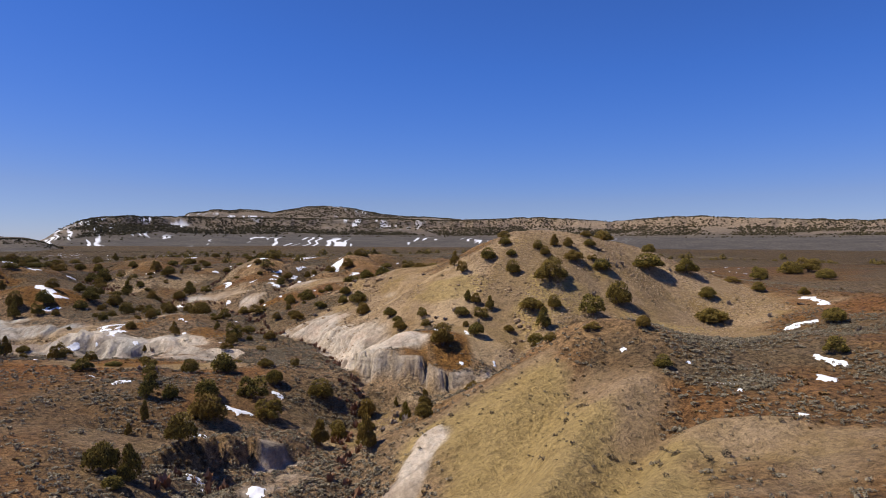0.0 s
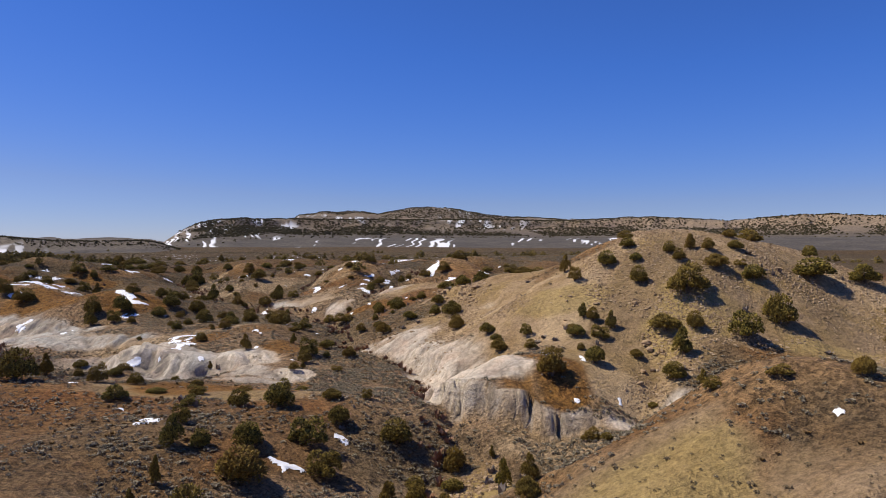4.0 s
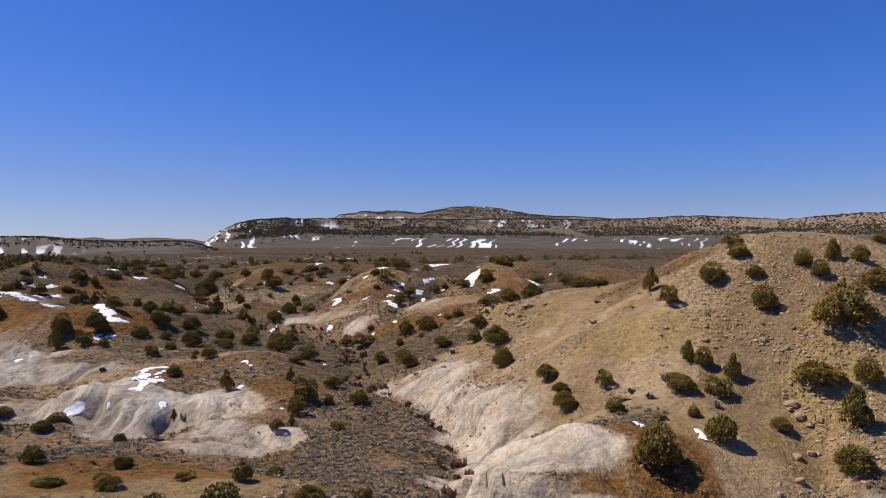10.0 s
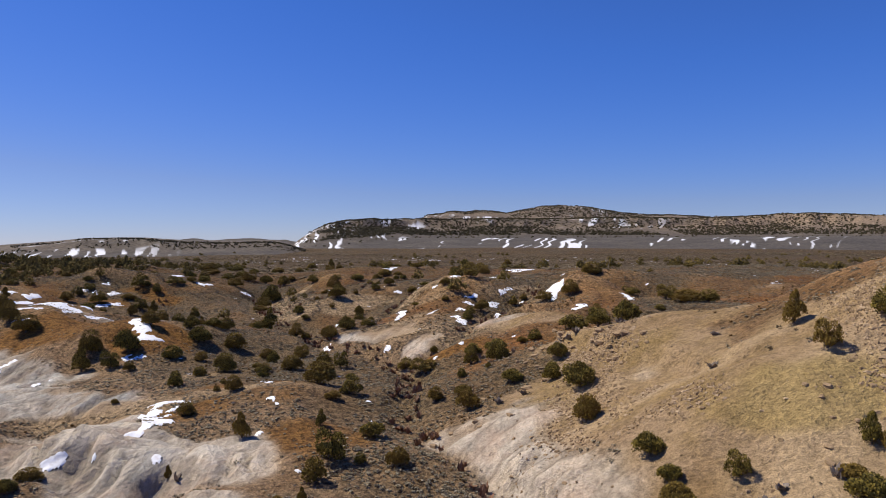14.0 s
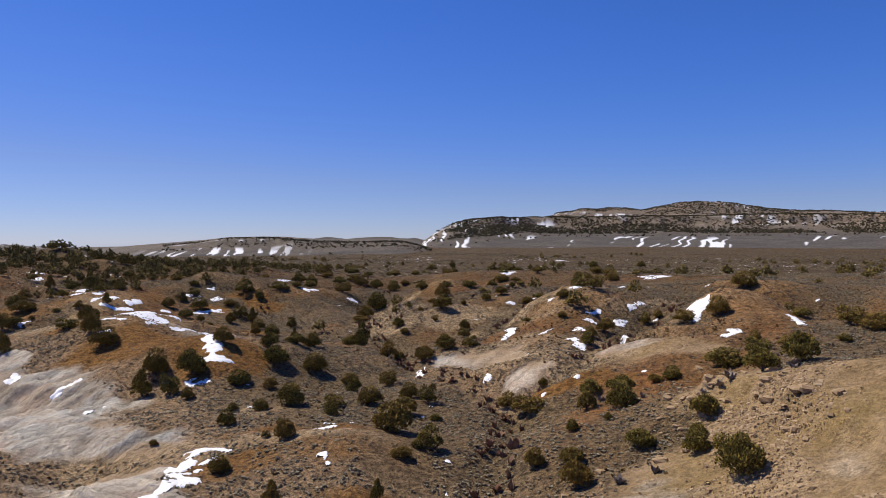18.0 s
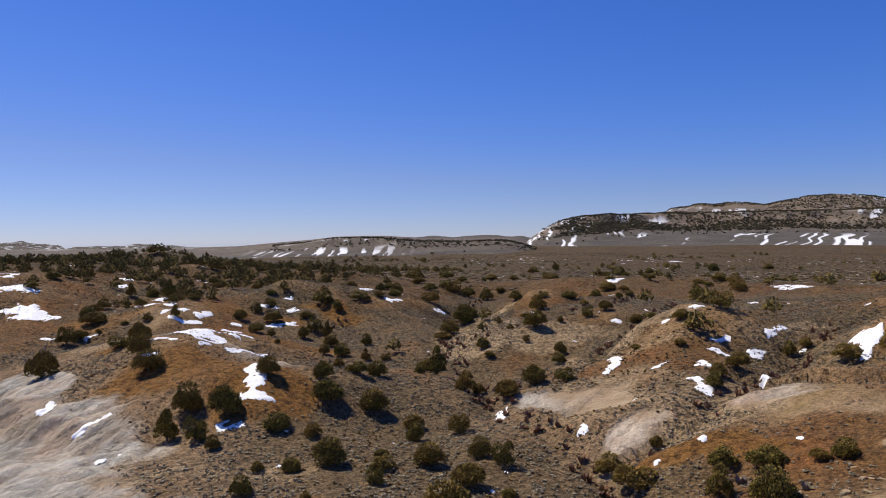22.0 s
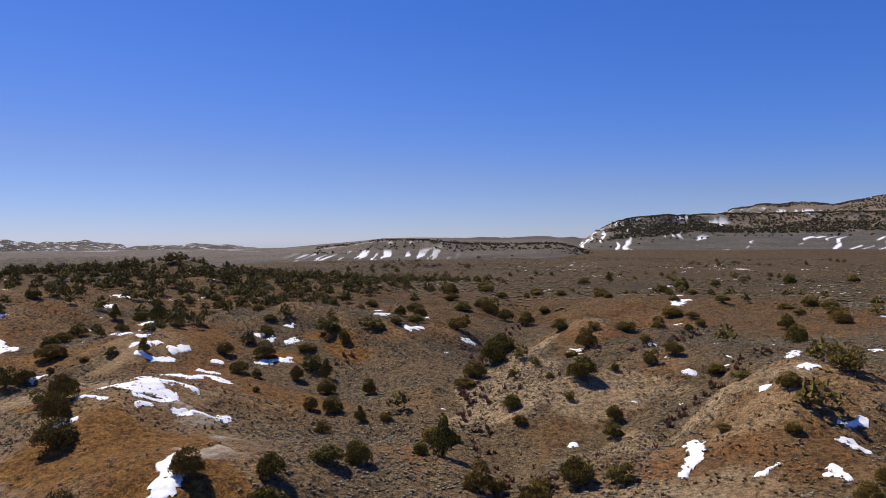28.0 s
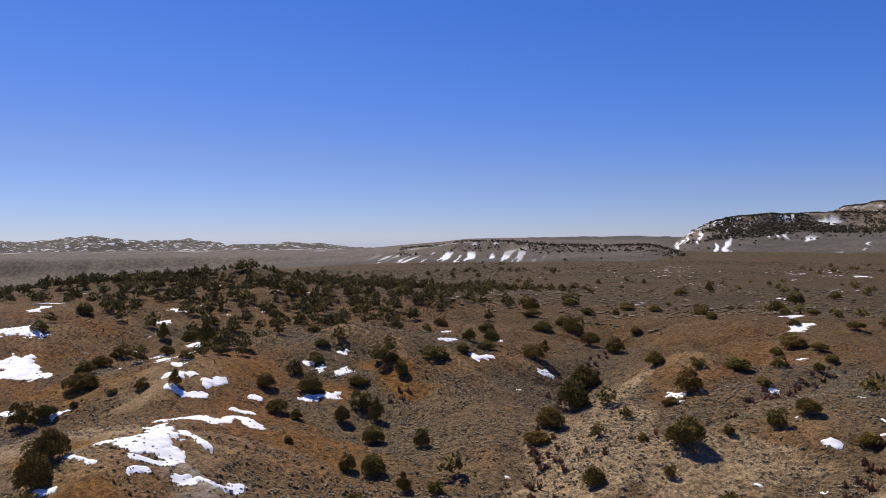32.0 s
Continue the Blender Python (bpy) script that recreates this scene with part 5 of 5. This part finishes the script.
keep = rng.uniform(0, 1, COUNT) < np.where(ws > 0.12, np.where(pick_az > 16.4, 0.15, np.where(pick_az > -10, 0.95, 0.8)) * smooth(-0.8, 0.3, rough(np.radians(pick_az) * 1000, pick_r, 60, 3, 66)), 0.02)
pick_az, pick_r, wz = pick_az[keep], pick_r[keep], wz[keep]
w = rng.uniform(1.8, 4.2, len(wz))
scatter("mesa_woods", wisp_co, wisp_f, -pick_r * np.sin(np.radians(pick_az)), 40 + pick_r * np.cos(np.radians(pick_az)), wz - 0.3, w * 1.15, w * 0.9, pinyon_leaf, "dark pinyon and juniper woods on the tableland's slopes", "woodland", False, 0.15)


pick_az, pick_r = rng.uniform(17, 38, 5000), rng.uniform(600, 800, 5000)
i, j = np.clip(((pick_az - 17) / 0.09).astype(int), 0, az2.shape[1] - 1), np.clip(((pick_r - 520) / 6).astype(int), 0, 62)
keep = rng.uniform(0, 1, 5000) < 0.5 * smooth(0.3, 0.8, up[j, i]) * smooth(-0.5, 0.3, rough(pick_az * 11, pick_r, 30, 2, 67)) * np.where(fsnow[j, i] > 0.3, 0.1, 1)
i, j = i[keep], j[keep]
w = rng.uniform(1.4, 2.8, len(i))
scatter("ridge_woods", wisp_co, wisp_f, fx[j, i], fy[j, i], fz[j, i] - 0.2, w * 1.15, w * 0.9, pinyon_leaf, "dark pinyon and juniper woods on the low far ridge", "woodland", False, 0.15)


# ---- boulders ----
def boulder_mesh(seed):
    """A weathered sandstone block: a bevelled, uneven slab."""
    r = np.random.default_rng(seed)
    bm = bmesh.new()
    bmesh.ops.create_cube(bm, size=1.0)
    bmesh.ops.bevel(bm, geom=bm.edges[:] + bm.verts[:], offset=0.2, segments=1, affect="EDGES")
    for v in bm.verts:
        v.co = Vector((v.co.x * (1 + r.uniform(-0.27, 0.27)), v.co.y * (0.8 + r.uniform(-0.27, 0.27)), v.co.z * (0.6 + r.uniform(-0.12, 0.12)) + 0.12))
    me = bpy.data.meshes.new("boulder")
    bm.to_mesh(me)
    bm.free()
    me.materials.append(stone)
    return me


BLOCKS = [boulder_mesh(k) for k in range(5)]


def boulders(count, line, stray, low, high):
    """Fallen blocks strewn along a line of places."""
    pts = np.array(line, float)
    for k in range(count):
        i = rng.integers(0, len(pts) - 1)
        p = pts[i] + (pts[i + 1] - pts[i]) * rng.uniform() + rng.normal(0, stray, 2)
        s = rng.uniform(low, high) * rng.choice([0.7, 1, 1.3])
        ob = tagged(new("boulder", BLOCKS[k % 5]), f"{'large' if s > 0.8 else 'small'} tan sandstone block fallen from the ledge", "rock", "fallen blocks")
        ob.location = (p[0], p[1], float(on_ground(p[0], p[1])))
        ob.rotation_euler = (rng.uniform(-0.25, 0.25), rng.uniform(-0.25, 0.25), rng.uniform(0, 6.28))
        ob.scale = (s, s * rng.uniform(0.6, 1.0), s * rng.uniform(0.5, 0.9))


boulders(46, [(9.5, 136), (11, 130), (13, 124), (15, 117)], 1.6, 0.35, 0.8)
boulders(40, [(4, 121), (7, 126), (10, 131), (8, 138)], 2.2, 0.3, 0.8)
boulders(26, [(27, 80), (29, 86), (31, 92), (32, 98)], 1.3, 0.3, 0.7)
boulders(20, [(20, 92), (24, 96), (28, 99)], 2.2, 0.25, 0.5)
boulders(16, [(1, 121), (-1, 116), (4, 112)], 1.8, 0.3, 0.6)

# ---- snow ----
# rows of x, y, radius
SNOW_SOUTH = [
    [(28.9, 35.3, 0.3)],
    [(28.7, 40.9, 0.3)],
    [(29.3, 43.0, 0.7)],
    [(36.4, 43.1, 0.3), (36.1, 41.2, 0.6)],
    [(39.4, 46.7, 0.3), (39.3, 43.5, 0.3)],
    [(28.6, 47.0, 0.3)],
    [(-2.6, 47.6, 0.8)],
    [(25.0, 50.2, 0.3)],
    [(-6.6, 50.4, 0.6), (-5.7, 48.0, 0.4)],
    [(-7.4, 58.6, 0.6)],
    [(-5.0, 65.5, 0.6), (-6.1, 65.9, 0.3), (-3.9, 65.5, 0.3)],
    [(-15.5, 68.8, 1.0)],
    [(-1.5, 72.1, 0.6)],
    [(59.1, 73.8, 0.9), (61.9, 74.0, 0.7)],
    [(-19.5, 74.0, 0.3)],
    [(18.5, 77.2, 0.3)],
    [(22.6, 78.2, 0.4), (22.5, 77.6, 0.3)],
    [(47.4, 80.1, 0.6), (47.1, 80.3, 0.6)],
    [(-27.8, 84.0, 0.6)],
    [(20.7, 84.7, 0.4), (20.9, 83.4, 0.4)],
    [(17.1, 85.9, 0.3), (17.5, 85.2, 0.3)],
]
SNOW_HILL = [
    [(73.6, 89.1, 1.0), (72.1, 84.0, 1.0)],
    [(-10.6, 104.6, 0.3)],
    [(-16.7, 112.0, 0.4)],
    [(-26.6, 115.7, 0.4)],
    [(-17.0, 117.6, 0.3)],
    [(-18.1, 118.8, 0.6)],
    [(-9.7, 123.1, 0.3)],
    [(-21.9, 125.5, 0.6), (-20.9, 126.1, 0.4)],
    [(-9.8, 125.6, 0.4)],
    [(-29.9, 127.7, 0.3)],
    [(-21.7, 127.8, 0.3), (-22.6, 127.8, 0.3)],
    [(-20.3, 128.4, 0.3)],
    [(-48.7, 129.6, 0.6)],
    [(-58.3, 136.0, 0.6), (-58.9, 134.4, 0.9), (-58.2, 132.8, 0.8)],
    [(-52.8, 137.6, 0.3)],
    [(-70.7, 138.3, 0.7), (-68.7, 136.1, 0.8)],
]
SNOW_MOUND = [
    [(-5.7, 144.2, 0.6)],
    [(3.9, 145.8, 0.4)],
    [(-3.1, 146.9, 0.7)],
    [(3.5, 147.8, 0.3)],
    [(-13.5, 150.0, 0.7)],
    [(-9.8, 155.0, 0.6)],
    [(12.5, 155.5, 0.6), (13.4, 156.8, 0.8)],
    [(-23.8, 156.2, 0.8)],
    [(-103.7, 159.7, 1.0)],
    [(-5.1, 161.4, 0.7), (-4.2, 158.6, 0.7), (-3.6, 157.6, 0.4)],
    [(20.1, 163.7, 0.8), (20.5, 159.6, 0.8)],
    [(0.8, 164.4, 0.6)],
]
SNOW_DOME = [
    [(-9.7, 165.8, 0.6), (-8.9, 167.1, 0.4)],
    [(-5.5, 166.4, 0.6), (-5.2, 168.2, 0.4), (-4.5, 165.6, 0.3)],
    [(9.3, 170.3, 0.7), (9.7, 165.8, 0.6), (10.8, 168.9, 0.6)],
    [(-15.6, 172.9, 0.8), (-15.1, 168.9, 0.7), (-15.2, 165.9, 0.4)],
    [(-4.6, 173.7, 0.9), (-4.0, 173.4, 0.7)],
    [(-0.6, 175.4, 0.7), (0.5, 176.9, 0.4)],
    [(-5.0, 176.0, 0.4), (-3.5, 177.0, 0.4)],
    [(-27.9, 176.4, 0.6)],
    [(4.4, 179.0, 0.4)],
]
SNOW_VALLEY = [
    [(-103.3, 179.7, 1.1), (-107.2, 183.9, 0.9)],
    [(0.7, 180.2, 0.7), (2.1, 183.2, 0.8)],
    [(-11.0, 180.6, 0.6)],
    [(-148.1, 182.0, 1.3), (-146.2, 179.3, 1.0)],
    [(-7.9, 183.9, 0.9)],
    [(22.5, 184.6, 0.9)],
    [(-157.1, 186.7, 2.8)],
    [(-25.0, 187.2, 0.4)],
    [(27.1, 187.5, 0.6)],
    [(-114.1, 191.6, 1.6)],
    [(-18.7, 194.4, 0.6)],
    [(-20.8, 195.6, 0.8)],
    [(-132.8, 196.8, 1.3)],
    [(-10.7, 205.1, 0.9), (-10.6, 199.7, 0.6)],
    [(-143.1, 206.3, 2.2)],
    [(-38.7, 207.0, 0.8), (-37.9, 207.7, 0.6)],
    [(-2.0, 207.1, 1.0)],
    [(-39.6, 209.4, 1.0), (-41.3, 211.3, 0.6)],
    [(-37.4, 211.2, 0.6)],
    [(-71.0, 211.3, 1.1), (-70.3, 214.0, 0.8)],
]
SNOW_KNOLL = [
    [(-78.0, 212.6, 0.8), (-77.0, 214.3, 0.6)],
    [(-29.9, 215.4, 0.7)],
    [(-63.2, 218.8, 1.0)],
    [(-89.2, 227.6, 1.1)],
    [(-79.6, 231.1, 1.1)],
    [(-31.6, 238.6, 0.8)],
    [(3.6, 246.5, 3.4)],
    [(-37.0, 260.1, 1.7), (-36.6, 265.1, 1.7)],
    [(-39.8, 273.3, 1.1)],
    [(-41.9, 283.7, 2.4)],
    [(-62.1, 370.7, 2.9)],
    [(-59.2, 514.4, 3.4)],
]
SNOW_MOUND_TOP = [
    [(-80.7, 166.7, 1.5), (-80.2, 169.8, 1.9), (-77.8, 171.8, 1.7), (-78.9, 174.8, 1.3), (-74.7, 174.1, 0.9)],
    [(-76.4, 163.6, 1.7), (-68.5, 159.4, 1.7), (-66.2, 159.4, 1.0)],
    [(-70.7, 160.1, 1.6), (-68.6, 158.1, 1.2)],
    [(-73.2, 156.1, 0.6), (-71.2, 157.1, 0.9), (-68.7, 157.9, 1.1)],
    [(-70.1, 156.5, 0.9), (-68.5, 157.0, 0.8)],
    [(-71.7, 152.5, 0.4), (-67.5, 152.9, 0.4)],
    [(-67.2, 155.8, 0.4), (-66.1, 157.2, 0.4), (-65.0, 158.7, 0.6)],
    [(-65.2, 154.7, 0.6), (-64.8, 156.0, 0.6)],
    [(-63.1, 157.5, 0.7), (-62.3, 158.9, 0.9), (-61.1, 160.0, 0.9), (-60.0, 161.1, 0.9)],
    [(-71.8, 163.3, 0.7), (-69.8, 163.3, 0.5), (-66.7, 162.8, 0.7)],
    [(-82.2, 176.4, 0.6), (-79.6, 177.7, 0.5)],
    [(-91.3, 173.2, 0.6), (-88.7, 174.3, 0.7), (-87.0, 175.6, 0.7)],
]
SNOW_KNOLL_SIDE = [
    [(-98.2, 162.9, 1.0), (-98.1, 164.1, 0.6)],
    [(-68.4, 148.9, 0.6), (-67.3, 149.7, 0.5)],
    [(-121.5, 165.8, 2.4), (-119.4, 166.9, 2.6), (-115.7, 167.3, 1.6), (-113.9, 168.4, 1.0)],
    [(-117.9, 164.9, 2.3), (-115.5, 165.8, 1.8)],
    [(-132.2, 170.1, 2.6), (-131.8, 172.0, 2.9), (-128.1, 172.4, 2.0)],
    [(-114.1, 185.0, 1.2)],
    [(-96.9, 177.7, 1.0)],
    [(-109.6, 187.7, 1.4)],
    [(-92.2, 177.3, 1.0)],
    [(-94.8, 175.7, 0.8), (-92.5, 175.9, 0.8)],
    [(-88.4, 177.4, 1.5), (-88.3, 179.3, 0.8)],
    [(-79.8, 187.7, 1.6), (-78.5, 189.6, 1.3)],
    [(-83.1, 196.0, 1.4)],
    [(-85.9, 194.2, 1.1)],
    [(-87.8, 199.3, 1.1)],
    [(-83.6, 180.7, 0.8)],
    [(-88.9, 194.2, 0.8)],
]
SNOW_BLUFF_TOP = [
    [(-26.8, 109.9, 0.6), (-26.6, 111.8, 0.8), (-28.4, 116.3, 0.8), (-29.7, 119.4, 0.7), (-28.0, 119.9, 0.6), (-26.7, 119.5, 0.4)],
    [(-26.4, 113.0, 0.9), (-25.5, 113.8, 0.6)],
    [(-27.4, 117.0, 0.5), (-27.0, 118.3, 0.5)],
    [(-29.9, 104.4, 0.6), (-29.8, 105.5, 0.4)],
    [(-27.2, 105.8, 0.4)],
    [(-22.1, 105.7, 0.5)],
    [(-49.1, 128.2, 0.5)],
    [(-42.9, 135.8, 0.9), (-41.6, 136.2, 0.7)],
    [(-47.6, 145.6, 0.9), (-44.2, 142.2, 1.1), (-44.2, 140.5, 1.0), (-41.6, 140.4, 0.9)],
]
SNOW = SNOW_SOUTH + SNOW_HILL + SNOW_MOUND + SNOW_DOME + SNOW_VALLEY + SNOW_KNOLL + SNOW_MOUND_TOP + SNOW_KNOLL_SIDE + SNOW_BLUFF_TOP


def snow_patch(spots):
    """A thin drift of old snow, ragged at its edge, lying on the ground along a row of (x, y, radius)."""
    pts = np.array(spots)
    x0, y0 = (pts[:, :2] - 1.5 * pts[:, 2:]).min(0) - 0.3
    x1, y1 = (pts[:, :2] + 1.5 * pts[:, 2:]).max(0) + 0.3
    step = max(0.13, max(x1 - x0, y1 - y0) / 110)
    sx, sy = np.meshgrid(np.arange(x0, x1, step), np.arange(y0, y1, step))
    field = np.full(sx.shape, -1.0)
    chain = list(spots) if len(spots) > 1 else [spots[0], spots[0]]
    for (ax, ay, ar), (bx, by, br) in zip(chain, chain[1:]):
        lx, ly = bx - ax, by - ay
        s = np.clip(((sx - ax) * lx + (sy - ay) * ly) / max(lx * lx + ly * ly, 1e-6), 0, 1)
        field = np.maximum(field, 1 - np.hypot(sx - ax - s * lx, sy - ay - s * ly) / (ar + s * (br - ar)))
    field = field - 0.22 + 0.6 * rough(sx, sy, 0.9 + pts[:, 2].max() * 0.45, 4, 33) + 0.3 * rough(sx, sy, 0.6, 2, 34)
    top = on_ground(sx, sy) + np.clip(field * 0.5, -0.1, 0.07) + 0.03
    faces = grid_faces(*sx.shape)
    faces = faces[(field.ravel()[faces] > -0.18).all(1)]
    if len(faces) < 4:
        return
    # every unbroken piece is a patch of its own
    tag = np.arange(sx.size)
    while True:
        low = tag[faces].min(1)
        new_tag = tag.copy()
        np.minimum.at(new_tag, faces.ravel(), np.repeat(low, 4))
        new_tag = new_tag[new_tag]
        if (new_tag == tag).all():
            break
        tag = new_tag
    kinds, counts = np.unique(tag[faces[:, 0]], return_counts=True)
    for kind, count in zip(kinds, counts):
        if count < max(6, 0.04 * counts.max()):
            continue
        piece = faces[tag[faces[:, 0]] == kind]
        used = np.unique(piece)
        remap = np.zeros(sx.size, int)
        remap[used] = np.arange(len(used))
        co = np.stack([sx, sy, top], -1).reshape(-1, 3)[used]
        size = "small" if count * step * step < 3 else "long" if len(spots) > 2 else "broad"
        tagged(new("snow_patch", mesh_of("snow_patch", co, remap[piece], [snow_white], True)), f"{size} ragged patch of old snow melting on the slope", "snow", "snow patches")


for spots in SNOW:
    snow_patch(spots)


# flecks of snow too small to count, each a thin ragged scrap that follows the ground
x, y = spread(9000, -190, 120, 118, 560, lambda x, y: np.where(y > 262, 0.25, 0.4) * np.maximum(smooth(0.2, 0.8, rough(x, y, 26, 3, 17)), 0.9 * far_woods(x, y) * smooth(-0.2, 0.5, rough(x, y, 14, 2, 20))) * (1 - value_at(tan_a, x, y)) * (1 - value_at(clay_a, x, y)))
ring = 11
a = np.arange(ring) * 2 * np.pi / ring
radius = rng.uniform(0.16, 0.6, (len(x), 1)) * np.interp(y, [118, 260, 560], [1.0, 1.3, 3.2])[:, None] * rng.uniform(0.35, 1.25, (len(x), ring))
turn, slim = rng.uniform(0, np.pi, (len(x), 1)), rng.uniform(0.3, 0.8, (len(x), 1))
u, v = radius * np.cos(a), radius * np.sin(a) * slim
fx1, fy1 = x[:, None] + u * np.cos(turn) - v * np.sin(turn), y[:, None] + u * np.sin(turn) + v * np.cos(turn)
fx1, fy1 = np.concatenate([fx1, x[:, None]], 1), np.concatenate([fy1, y[:, None]], 1)
fz1 = on_ground(fx1, fy1) + np.concatenate([np.full((len(x), ring), 0.01), np.full((len(x), 1), 0.07)], 1)
fan = np.array([(i, (i + 1) % ring, ring) for i in range(ring)])
tagged(new("snow_flecks", mesh_of("snow_flecks", np.stack([fx1, fy1, fz1], -1).reshape(-1, 3), (fan[None] + (np.arange(len(x)) * (ring + 1))[:, None, None]).reshape(-1, 3), [snow_white])), "small scattered flecks of old snow", "snow", kind="stuff")
